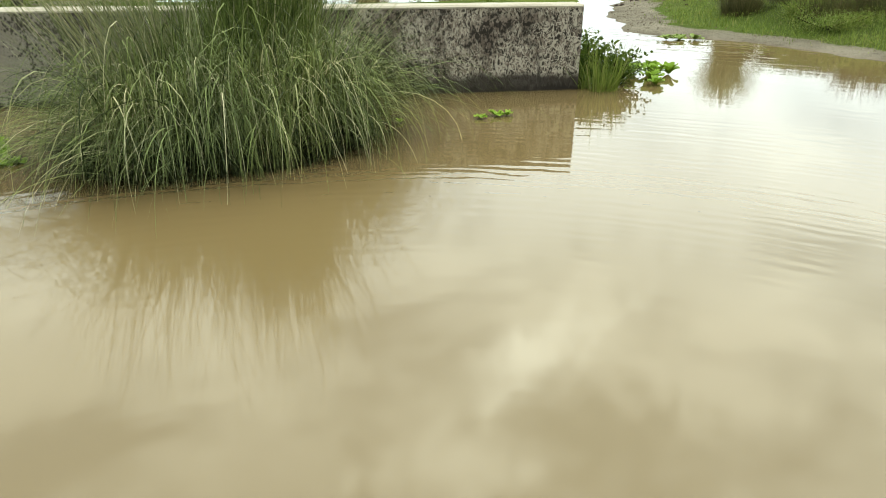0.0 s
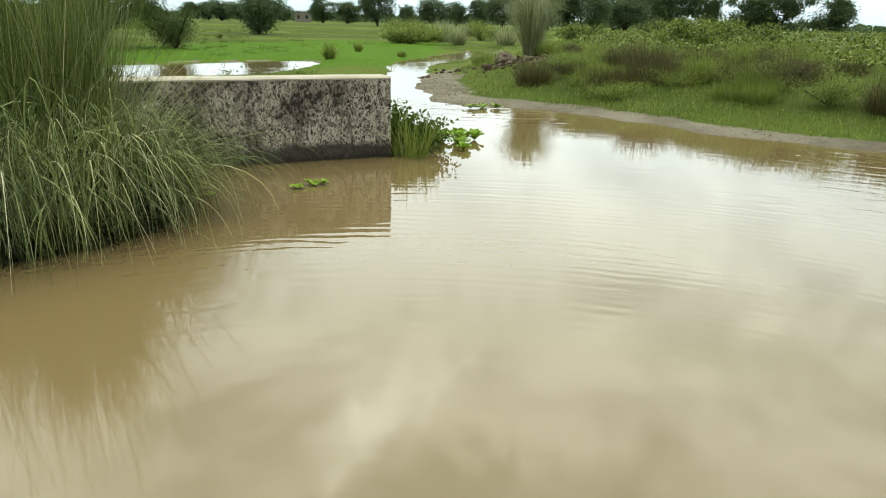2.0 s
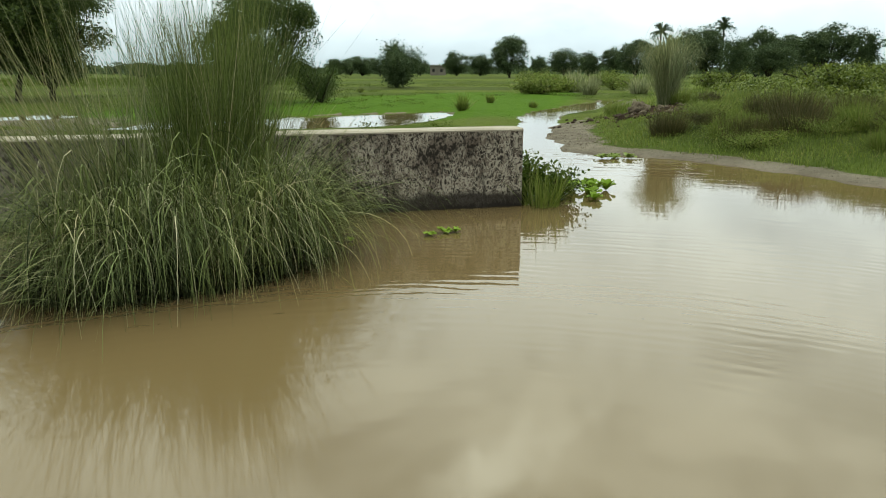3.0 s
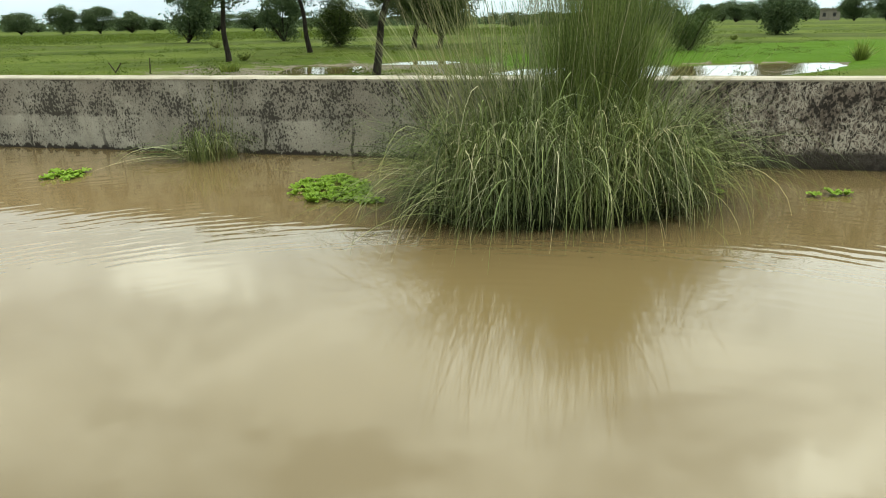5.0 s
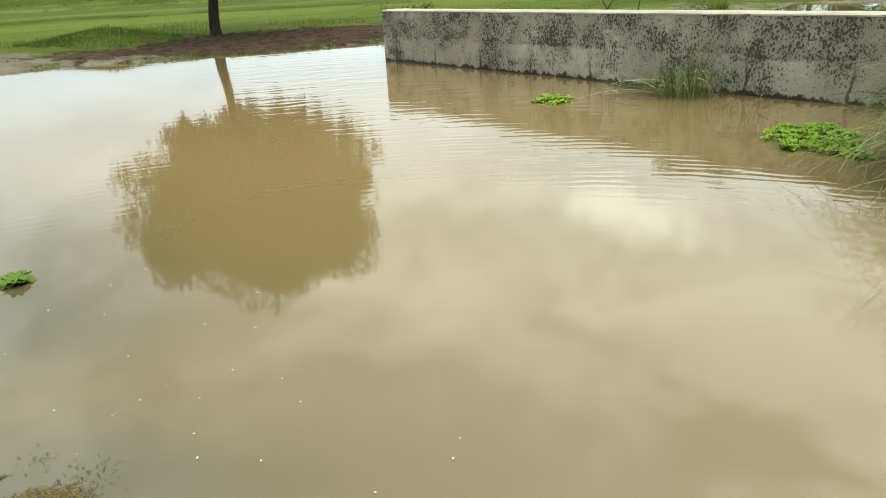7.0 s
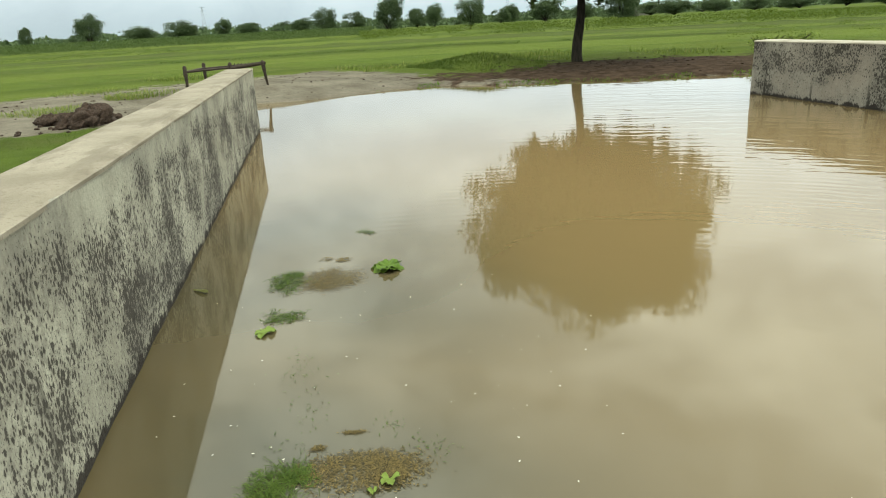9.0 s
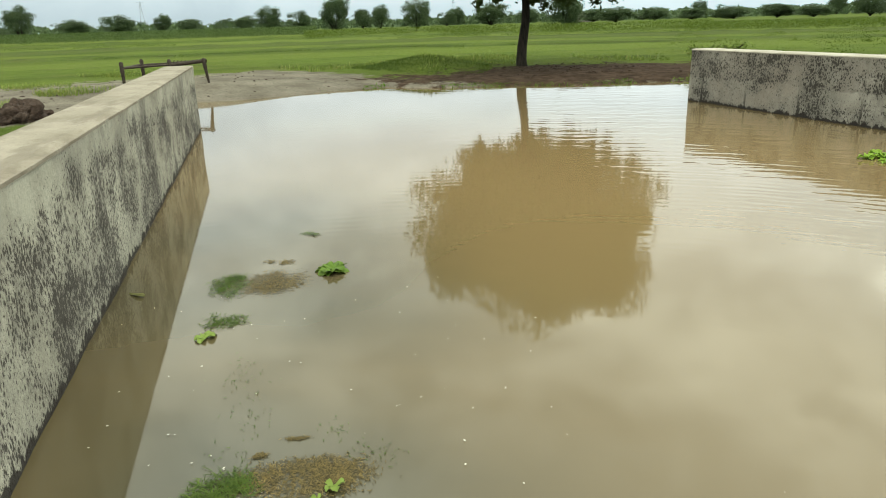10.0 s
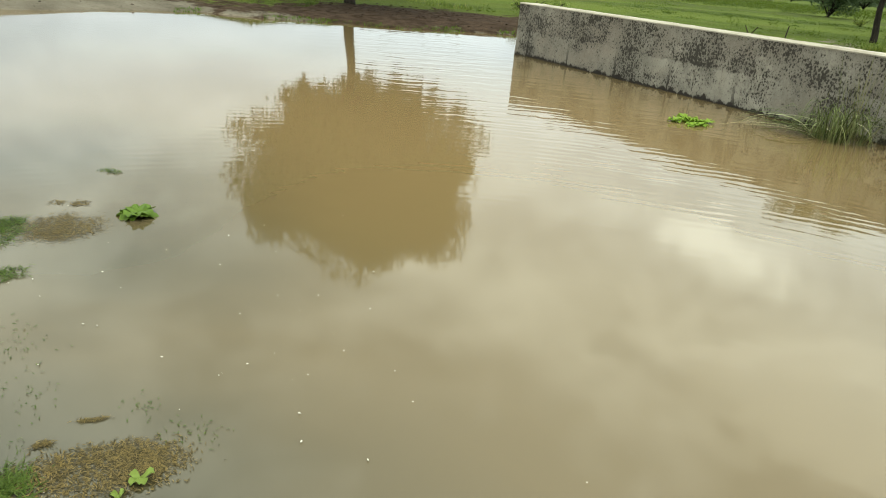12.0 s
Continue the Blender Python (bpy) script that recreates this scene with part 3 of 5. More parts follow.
# ---- the lie of the land ----
POND = [(-10.9, 3.2), (2.4, -2.5), (2.4, -14), (12, -14), (10.1, 4.1), (10.4, 5.6), (10.6, 6.7), (10.25, 7.6), (9.9, 8.6), (9.95, 9.5),
        (11.6, 11.6), (13.7, 13.6), (16.9, 16.7), (22.0, 19.6), (29.4, 24.4), (29.4, 25.4), (24.6, 22.9), (19.6, 20.1), (16.6, 18.1),
        (12.9, 14.1), (8.3, 9.4), (5.7, 6.6), (-1, 9.3), (-7.4, 11.8), (-9.2, 14.4), (-10.2, 12.8), (-10.9, 11.9), (-11.9, 10.9),
        (-13.0, 9.8), (-14.0, 9.1), (-14.3, 8.1), (-14.35, 7.2), (-14.1, 6.0), (-14.3, 5.1), (-14.6, 4.4), (-14.4, 3.7)]
PUDDLES = [[(4.0, 20.0), (8.4, 17.2), (10.4, 16.8), (13.4, 18.7), (14.5, 19.9), (15.6, 21.4), (11.6, 21.9), (9.7, 22.2), (6.2, 22.0)],
           [(-1.6, 21.7), (0.1, 21.4), (0.3, 25.8), (-1.4, 26.2)],
           [(1.1, 26.3), (2.9, 25.0), (4.4, 26.2), (3.4, 28.2)]]


MARSH = [(3.0, 22.5), (9, 20.0), (13, 17.0), (17.5, 17.5), (33.5, 31), (28, 36), (13.7, 31), (4, 27)]


def land(x, y):
    """Height of the ground, and how muddy and how bare it is."""
    d = poly_dist(x, y, POND)
    for pud in PUDDLES:
        d = np.minimum(d, poly_dist(x, y, pud) - 0.35)
    d = d + 0.16 * wave(x, y, 1.9, 0.4) + 0.07 * wave(x, y, 5.3, 1.1)
    z = np.where(d > 0, 0.17 * (1 - np.exp(-np.maximum(d, 0) / 1.1)), -0.4 * (1 - np.exp(np.minimum(d, 0) / 0.7)))
    # the higher bank beside the channel
    side = poly_dist(x, y, [(9.6, -30), (10.2, 4.5), (10.3, 8.5), (10.4, 9.6), (14.5, 13.6), (22.5, 19.2), (30, 24), (75, 48), (140, 40), (140, -60), (9.6, -60)])
    into = np.maximum(-side, 0)
    z = z + 0.38 * smooth(into, 0.9, 4.0) + 0.25 * smooth(into, 4.0, 12.0) + 0.1 * smooth(into, 12, 30)
    heap = np.exp(-(((x - 15.6) / 1.9) ** 2 + ((y - 11.9) / 1.3) ** 2))
    z = z + 0.28 * heap
    dung = np.exp(-(((x + 12.3) * 0.64 + (y - 13.6) * 0.77) / 6.0) ** 2 - ((-(x + 12.3) * 0.77 + (y - 13.6) * 0.64) / 3.1) ** 2)
    z = z + 0.03 * dung * (d > 0)
    z = z + 0.3 * np.exp(-((x + 16.8) / 1.7) ** 2 - ((y - 12.2) / 1.3) ** 2)
    z = z + 0.17 * np.exp(-((x + 16.6) / 2.2) ** 2 - ((y - 4.6) / 2.4) ** 2) * smooth(d, 0.2, 1.8)
    away = np.hypot(x, y)
    z = z + np.where(d > 0.3, 1.0, 0.0) * (0.025 * wave(x, y, 0.9, 2.0) + 0.012 * wave(x, y, 4.1, 3.0)) * smooth(d, 0.3, 1.5)
    # low field bunds
    for off, k in ((24.5, 0.04), (38.0, 0.07), (62.0, 0.1), (95.0, 0.12)):
        z = z + k * np.exp(-((away - off - 2.0 * wave(x, y, 0.07, off)) / 0.5) ** 2) * (into <= 0)
    wide = 0.85 + 0.5 * smooth(y, 6.6, 9.0)
    rim = np.where(into > 0, wide, 1.0) * np.where((y > 14.5) & (x > -9) & (into <= 0), 0.07, 1.0)
    mud = 1.0 - smooth(d / rim, 0.25, 1.1)
    left = smooth(-x, 11.0, 13.0) * smooth(11.0 - y, 0.0, 2.5)
    mud = np.maximum(mud, left * (1 - smooth(d, 4.0, 8.5)) * smooth(y + 2.5 + 0.5 * wave(x, y, 0.8), 0.0, 3.0))
    back = np.exp(-((x + 0.3) / 6.5) ** 4 - ((y - 22.5) / 5.5) ** 4)
    mud = np.maximum(mud, (0.6 + 0.2 * wave(x, y, 0.8, 5.0)) * back)
    mud = np.maximum(mud, 0.55 * heap)
    hump = np.exp(-((x + 16.8) / 1.9) ** 2 - ((y - 12.2) / 1.5) ** 2)
    soil = np.maximum(dung * (1 - np.minimum(1.6 * hump, 1)), 0.75 * heap)
    return z, np.clip(mud, 0, 1), soil, d, into


def graded(near, step, far, grow):
    c = list(np.arange(0, near, step))
    s = step
    while c[-1] < far:
        s *= grow
        c.append(c[-1] + s)
    c = np.array(c)
    return np.concatenate([-c[:0:-1], c])


def build_ground():
    gx, gy = graded(26, 0.22, 2400, 1.09), graded(22, 0.22, 2400, 1.09) + 8
    x, y = np.meshgrid(gx, gy)
    z, mud, soil, d, into = land(x, y)
    w, h = len(gx), len(gy)
    i, j = np.meshgrid(np.arange(h - 1), np.arange(w - 1), indexing="ij")
    i, j = i.ravel(), j.ravel()
    f = np.stack([i * w + j, i * w + j + 1, (i + 1) * w + j + 1, (i + 1) * w + j], 1)
    me = np_mesh("ground", np.stack([x, y, z], -1).reshape(-1, 3), f, MAT_GROUND, True)
    away = np.hypot(x, y)
    bund = sum(np.exp(-((away - off - 2.0 * wave(x, y, 0.07, off)) / (0.5 + off * 0.012)) ** 2) for off in (24.5, 38.0, 52.0, 62.0, 78.0, 95.0, 130.0)) * (into <= 0)
    edges = np.array([17.0, 24.5, 31.0, 38.0, 45.0, 52.0, 62.0, 78.0, 95.0, 130.0, 180.0, 260.0])
    tones = np.array([0.4, 0.75, 0.55, 0.9, 0.3, 0.7, 0.1, 0.85, 0.35, 0.8, 0.2, 0.6, 0.4])
    strip = tones[np.searchsorted(edges, away - 2.0 * wave(x, y, 0.07, 24.5))]
    for name, values in (("strip", strip), ("mud", mud), ("bund", np.clip(bund * (0.5 + 0.5 * wave(x, y, 0.11, 2.0)), 0, 1)), ("soil", soil), ("bank", smooth(into, 0.6, 2.4)), ("marsh", smooth(-poly_dist(x, y, MARSH), -0.8, 0.8))):
        me.attributes.new(name, "FLOAT", "POINT").data.foreach_set("value", values.ravel().astype(np.float32))
    tagged(new("ground", me), "green fields with muddy sand along the water", "ground", kind="structure")


def build_water():
    gx, gy = np.linspace(-16, 32, 193), np.linspace(-15, 29, 177)
    x, y = np.meshgrid(gx, gy)
    w, h = len(gx), len(gy)
    i, j = np.meshgrid(np.arange(h - 1), np.arange(w - 1), indexing="ij")
    i, j = i.ravel(), j.ravel()
    f = np.stack([i * w + j, i * w + j + 1, (i + 1) * w + j + 1, (i + 1) * w + j], 1)
    me = np_mesh("water", np.stack([x, y, 0 * x], -1).reshape(-1, 3), f, MAT_WATER, True)
    # soft-edged darker band that follows the side wall
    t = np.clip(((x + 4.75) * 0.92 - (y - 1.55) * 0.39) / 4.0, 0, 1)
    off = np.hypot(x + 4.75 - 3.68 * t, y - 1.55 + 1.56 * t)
    dark_band = np.clip(np.exp(-(off / 1.3) ** 2) * (0.75 + 0.3 * wave(x, y, 3.1, 0.7)), 0, 1)
    # patch of painted brightness under the mirrored tree crown
    silt_reflection = np.exp(-(((x + 5.2) / 4.0) ** 2 + ((y - 5.6) / 3.2) ** 2) ** 1.5)
    me.attributes.new("silt_reflection", "FLOAT", "POINT").data.foreach_set("value", silt_reflection.ravel().astype(np.float32))
    me.attributes.new("dark_band", "FLOAT", "POINT").data.foreach_set("value", dark_band.ravel().astype(np.float32))
    away = np.hypot(x, y)
    bearing = np.degrees(np.arctan2(-x, y))
    calm = 1 - 0.85 * smooth(bearing, 52, 60)                      # the sheltered corner by the side wall
    calm = calm * (1 - 0.3 * smooth(-bearing, 12, 25) * (1 - smooth(away, 8.5, 11)))
    calm = calm * (1 - 0.45 * smooth(bearing, 20, 34))
    ripple = (0.09 + 0.91 * smooth(away, 2.8, 5.4)) * (0.12 + 0.88 * smooth(wave(x, y, 0.75, 1.9), -0.35, 0.45)) * (1 - 0.5 * smooth(away, 12, 22)) * calm
    ripple = np.maximum(ripple, 1.15 * np.exp(-((away - 5.6) / 1.0) ** 2) * smooth(bearing, -20, 5) * (1 - smooth(bearing, 28, 40)) * (0.5 + 0.5 * wave(x, y, 1.6, 3.3)))
    me.attributes.new("ripple", "FLOAT", "POINT").data.foreach_set("value", ripple.ravel().astype(np.float32))
    tagged(new("water", me), "calm muddy brown pond water reflecting clouds", "water", kind="structure")


# ---- walls ----
def slab(length, y0, y1, z0, z1, step=0.11, rough=0.006, seed=0.0, edge=0.012):
    """A long block with slightly uneven faces and worn edges, x along it."""
    xs = np.linspace(0, length, int(length / step) + 1)
    ring = []
    nz, ny = max(2, int((z1 - z0) / step)), max(2, int((y1 - y0) / step))
    for k in range(nz):
        ring.append((y1, z0 + (z1 - z0) * k / nz))
    for k in range(ny):
        ring.append((y1 + (y0 - y1) * k / ny, z1))
    for k in range(nz):
        ring.append((y0, z1 + (z0 - z1) * k / nz))
    for k in range(ny):
        ring.append((y0 + (y1 - y0) * k / ny, z0))
    ring = np.array(ring)
    for c in (nz, nz + ny):
        ring[c] += np.array([np.sign((y0 + y1) / 2 - ring[c][0]), -1]) * edge
    v = np.zeros((len(xs), len(ring), 3))
    v[:, :, 0] = xs[:, None]
    v[:, :, 1:] = ring[None]
    cy, cz = (y0 + y1) / 2, (z0 + z1) / 2
    dy, dz = ring[:, 0] - cy, ring[:, 1] - cz
    bumpy = wave(v[:, :, 0] + v[:, :, 1], v[:, :, 2] + v[:, :, 1] * 0.7, 6.0, seed) + 0.8 * wave(v[:, :, 0], v[:, :, 2], 15.0, seed + 1)
    v[:, :, 1] += bumpy * rough * np.sign(dy)[None] * (np.abs(dy) > (y1 - y0) * 0.45)[None]
    v[:, :, 2] += bumpy * rough * (dz > (z1 - z0) * 0.45)[None]
    n = len(ring)
    i, j = np.meshgrid(np.arange(len(xs) - 1), np.arange(n), indexing="ij")
    i, j = i.ravel(), j.ravel()
    k = (j + 1) % n
    f = np.stack([i * n + j, (i + 1) * n + j, (i + 1) * n + k, i * n + k], 1)
    # closed ends: a small inner ring and a middle point fan as quads
    parts = [(v.reshape(-1, 3), f)]
    for x, e in ((xs[0], 0), (xs[-1], len(xs) - 1)):
        grid_y, grid_z = np.linspace(y0 + 0.004, y1 - 0.004, 5), np.linspace(z0, z1 - 0.004, 12)
        yy, zz = np.meshgrid(grid_y, grid_z)
        xx = np.full(yy.shape, x) + (0.003 if e == 0 else -0.003)
        a, b = np.meshgrid(np.arange(11), np.arange(4), indexing="ij")
        a, b = a.ravel(), b.ravel()
        q = np.stack([a * 5 + b, a * 5 + b + 1, (a + 1) * 5 + b + 1, (a + 1) * 5 + b], 1)
        parts.append((np.stack([xx, yy, zz], -1).reshape(-1, 3), q))
    return join(parts)


def build_wall(name, start, end, thick, top, mat, cap, label, seed):
    ax, ay = end[0] - start[0], end[1] - start[1]
    length = math.hypot(ax, ay)
    root = thing(name, pose(start[0], start[1], 0, 0, 0, math.degrees(math.atan2(ay, ax))), label, "wall")
    root["kind"] = "structure"
    np_part("body", *slab(length, -thick, 0, -0.6, top - 0.022, seed=seed, edge=0.0), mat, root)
    np_part("coping", *slab(length + 0.004, -thick - 0.006, 0.006, top - 0.03, top, 0.05, 0.0025, seed + 2, 0.014), cap, root, "pale worn cement coping")
    return root


# ---- plants ----
def fan(rng, n, cx, cy, rx, ry, lean, swing, length, width, droop, segs, power=2.0, heading=None):
    """n blades that rise from an oval root patch. lean: mean and spread; heading: a preferred side, or None."""
    a, r = rng.uniform(0, 2 * np.pi, n), np.sqrt(rng.uniform(0, 1, n))
    roots = np.stack([cx + np.cos(a) * r * rx, cy + np.sin(a) * r * ry, 0 * a], 1)
    way = (a if heading is None else heading) + rng.normal(0, swing, n)
    l = np.abs(rng.normal(lean[0], lean[1], n))
    dirs = np.stack([np.cos(way) * np.sin(l), np.sin(way) * np.sin(l), np.cos(l)], 1)
    ln = rng.uniform(length[0], length[1], n)
    dr = np.cos(l) * rng.uniform(droop[0], droop[1], n)
    return blades(rng, roots, dirs, ln, rng.uniform(width[0], width[1], n), dr, segs, 0.3, power)


def arching(rng, locks, each, root_r, reach, rise, width, heading=(0.0, 6.2832), squash=1.0, segs=10, kink=0.8, tips=(0.0, 0.3), oval=0.8):
    """Blades in locks that rise from an oval root patch, bend over and hang. reach, rise: ranges in metres."""
    n = locks * each
    which = np.repeat(np.arange(locks), each)
    way = rng.uniform(heading[0], heading[1], locks)[which] + rng.normal(0, 0.2, n)
    far = rng.uniform(reach[0], reach[1], locks)[which] * rng.uniform(0.72, 1.14, n)
    top = rng.uniform(rise[0], rise[1], locks)[which] * rng.uniform(0.7, 1.15, n)
    out = np.stack([np.cos(way), np.sin(way) * squash, 0 * way], 1)
    a, r = rng.uniform(0, 2 * np.pi, n), np.sqrt(rng.uniform(0, 1, n)) * root_r
    p0 = np.stack([np.cos(a) * r, np.sin(a) * r * oval, 0 * a], 1) + out * 0.1
    zed = np.array([0, 0, 1.0])
    side = np.stack([-out[:, 1], out[:, 0], 0 * way], 1)
    sway = (rng.normal(0, 0.2, n) * far)[:, None] * side
    p1 = p0 + out * (far * 0.22)[:, None] + zed * (top * 1.45)[:, None]
    p2 = p0 + out * (far * kink)[:, None] + zed * (top * 1.25)[:, None] + sway
    p3 = p0 + out * far[:, None] + zed * (rng.uniform(tips[0], tips[1], n))[:, None] + sway * 1.5
    wid0 = rng.uniform(width[0], width[1], n)
    flat = side + rng.normal(0, 0.35, (n, 3))
    flat /= np.linalg.norm(flat, axis=1)[:, None]
    v = np.zeros((n, segs + 1, 2, 3))
    for s in range(segs + 1):
        u = s / segs
        c = p0 * (1 - u) ** 3 + p1 * 3 * u * (1 - u) ** 2 + p2 * 3 * u * u * (1 - u) + p3 * u**3
        wid = (wid0 * (1 - 0.8 * u**2) * 0.5)[:, None]
        v[:, s, 0], v[:, s, 1] = c - flat * wid, c + flat * wid
    base = np.arange(n)[:, None] * (segs + 1) * 2
    f = np.concatenate([base + np.array([2 * s, 2 * s + 1, 2 * s + 3, 2 * s + 2]) for s in range(segs)], 0)
    return v.reshape(-1, 3), f.reshape(-1, 4)


def build_tall_clump(x, y, seed):
    rng = np.random.default_rng(seed)
    root = thing("grass_clump", pose(x, y, -0.05), "huge clump of tall green grass drooping to the water", "grass clump")
    core = [fan(rng, 3300, 0.6, 0.05, 0.32, 0.28, (0.1, 0.11), 0.8, (0.9, 2.5), (0.002, 0.005), (0.0, 0.1), 6),
            fan(rng, 1500, 0.05, 0.0, 0.65, 0.4, (0.35, 0.22), 0.8, (0.4, 1.05), (0.003, 0.006), (0.05, 0.3), 6),
            fan(rng, 1300, 0.3, 0.0, 0.5, 0.35, (0.3, 0.17), 0.9, (0.8, 1.75), (0.003, 0.006), (0.03, 0.25), 6),
            fan(rng, 1100, -0.1, 0.0, 0.5, 0.4, (0.85, 0.24), 0.5, (0.8, 1.75), (0.0025, 0.005), (0.15, 0.5), 7, heading=np.pi),
            fan(rng, 900, 0.75, 0.0, 0.35, 0.35, (0.7, 0.28), 0.5, (0.7, 1.35), (0.0025, 0.005), (0.2, 0.6), 7, heading=0.0),
            fan(rng, 700, 0.1, -0.1, 0.7, 0.4, (0.6, 0.25), 0.8, (0.7, 1.25), (0.003, 0.006), (0.3, 0.7), 7, 2.3, heading=-np.pi / 2)]
    np_part("upright_foliage", *join(core), MAT_TALL, root, "dense upright dark green stalks")
    thin = [fan(rng, 420, -0.25, 0.0, 0.45, 0.3, (0.34, 0.15), 0.5, (1.3, 2.4), (0.005, 0.009), (0.02, 0.2), 7, heading=np.pi),
            fan(rng, 170, 0.3, 0.0, 0.55, 0.3, (0.2, 0.12), 0.9, (1.7, 2.6), (0.004, 0.007), (0.0, 0.15), 7),
            fan(rng, 240, 0.75, 0.0, 0.3, 0.3, (0.5, 0.2), 0.6, (1.2, 2.1), (0.004, 0.008), (0.12, 0.5), 8, heading=0.0)]
    np_part("loose_growth", *join(thin), MAT_STALK, root, "long pale loose stalks")
    # filler blades that carry the painted shade behind the skirt
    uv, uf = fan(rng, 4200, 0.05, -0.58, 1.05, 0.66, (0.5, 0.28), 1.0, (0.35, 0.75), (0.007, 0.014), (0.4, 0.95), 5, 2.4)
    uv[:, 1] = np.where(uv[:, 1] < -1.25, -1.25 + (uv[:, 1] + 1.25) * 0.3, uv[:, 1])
    np_part("thatch", uv, uf, MAT_GAP_SHADE, root, "short inner blades coloured near-black for the shade inside the clump")
    front = (-2.9, -0.25)
    skirt = [arching(rng, 80, 8, 0.95, (0.4, 0.95), (0.35, 0.8), (0.005, 0.011), front, 1.0, 10, 0.98, (0.0, 0.22), 0.5),
             arching(rng, 50, 7, 0.9, (0.2, 0.6), (0.5, 0.95), (0.005, 0.011), front, 1.0, 10, 1.0, (0.05, 0.45), 0.5),
             arching(rng, 280, 2, 0.9, (0.25, 1.0), (0.3, 1.05), (0.003, 0.009), (-3.4, 0.3), 1.0, 10, 0.9, (0.0, 0.4), 0.5),
             arching(rng, 80, 8, 0.5, (0.7, 1.5), (0.25, 0.7), (0.003, 0.007), (2.5, 4.1), 0.8, 10, 0.8, (0.0, 0.3)),
             arching(rng, 80, 8, 0.5, (0.5, 1.3), (0.3, 0.8), (0.003, 0.007), (-0.9, 0.75), 0.8, 10, 0.8, (0.0, 0.3))]
    skirt[3][0][:, 0] -= 0.4
    skirt[4][0][:, 0] += 0.55
    v, f = join(skirt)
    v[:, 0] += 0.1
    v[:, 1] -= 0.6
    v[:, 1] = np.where(v[:, 1] > 0.95, 0.95 + (v[:, 1] - 0.95) * 0.2, v[:, 1])
    v[:, 2] = np.maximum(v[:, 2], 0.02)
    np_part("drooping_foliage", v, f, MAT_SKIRT, root, "long pale green blades arching down to the water")
    return root


def scatter(rng, n, xlo, xhi, ylo, yhi, keep):
    x, y = rng.uniform(xlo, xhi, n), rng.uniform(ylo, yhi, n)
    z, mud, soil, d, into = land(x, y)
    ok = keep(x, y, z, mud, soil, d, into)
    return x[ok], y[ok], z[ok]


def grass_sheet(name, seed, n, box, keep, length, width, mat, label, lean=0.35):
    rng = np.random.default_rng(seed)
    x, y, z = scatter(rng, n, *box, keep)
    n = len(x)
    a, l = rng.uniform(0, 2 * np.pi, n), np.abs(rng.normal(0, lean, n))
    dirs = np.stack([np.cos(a) * np.sin(l), np.sin(a) * np.sin(l), np.cos(l)], 1)
    ln = rng.uniform(length[0], length[1], n) * (0.75 + 0.45 * wave(x, y, 1.3, seed))
    v, f = blades(rng, np.stack([x, y, z - 0.02], 1), dirs, ln, rng.uniform(width[0], width[1], n), rng.uniform(0.1, 0.5, n), 2)
    return tagged(np_part(name, v, f, mat), label, "grass", kind="stuff")


def build_tree(name, seed, height, crown_w, bole, leaves, leaf, mat, label, trunk_r=0.14, lean=0.0, clumps=60, boxy=2.2, group="", base=(0, 0, 0), lift=0.0, shift=(0, 0), lobes=0, drapes=0):
    rng = np.random.default_rng(seed)
    root = thing(name, pose(*base), label, "tree", group)
    limbs = []
    zt = np.linspace(-0.15, bole, 7)
    px = lean * (np.maximum(zt, 0) / max(bole, 0.1)) ** 1.3 + 0.04 * np.sin(zt * 3 + seed)
    trunk = np.stack([px, 0.05 * np.sin(zt * 2.2 + seed), zt], 1)
    limbs.append(tube(trunk, np.interp(zt, [-0.15, 0.1, 0.5, bole], [trunk_r * 1.3, trunk_r * 1.1, trunk_r, trunk_r * 0.72]), 10))
    fork = trunk[-1]
    cz0, cz1 = bole * 0.95 + lift, height
    mid, half = (cz0 + cz1) / 2, (cz1 - cz0) / 2
    centres = []
    bulge = rng.normal(0, 1, (max(lobes, 1), 3))
    bulge /= np.linalg.norm(bulge, axis=1)[:, None]
    for k in range(clumps):
        u = rng.normal(0, 1, 3)
        if lobes:
            u = u * 0.75 + bulge[k % lobes] * [0.9, 0.9, 0.8]
        u /= (np.abs(u) ** boxy).sum() ** (1 / boxy)
        r = rng.uniform(0.3, 1.0) ** 0.6
        c = np.array([fork[0] + shift[0] + u[0] * r * crown_w / 2 * 0.86, shift[1] + u[1] * r * crown_w / 2 * 0.86, mid + u[2] * r * half * 0.9])
        centres.append(c)
    centres = np.array(centres)
    for k in range(min(14, clumps)):
        c = centres[k]
        s = np.linspace(0, 1, 5)[:, None]
        bend = np.array([0, 0, 0.25 * half])
        pts = fork + (c - fork) * s + bend * np.sin(s * np.pi) * (0.4 if k % 2 else 0.15)
        limbs.append(tube(pts, trunk_r * 0.55 * (1 - 0.88 * s[:, 0]), 6))
    np_part("trunk", *join(limbs), MAT_BARK, root, smooth=True)
    which = rng.integers(0, clumps, leaves)
    size = crown_w * (0.115 if lobes else 0.092) * rng.uniform(0.6, 1.35, clumps)
    off = rng.normal(0, 1, (leaves, 3))
    off *= (rng.uniform(0, 1, leaves) ** 0.4 * 1.55 / np.linalg.norm(off, axis=1))[:, None] * [1, 1, 0.7]
    pts = centres[which] + off * size[which][:, None]
    if drapes:
        # twigs that hang below the crown
        m = leaves // 12
        da, dr, dl = rng.uniform(0, 2 * np.pi, drapes), rng.uniform(0.25, 1.0, drapes), rng.uniform(0.3, 1.1, drapes)
        pick = rng.integers(0, drapes, m)
        sink = rng.uniform(0, 1, m)
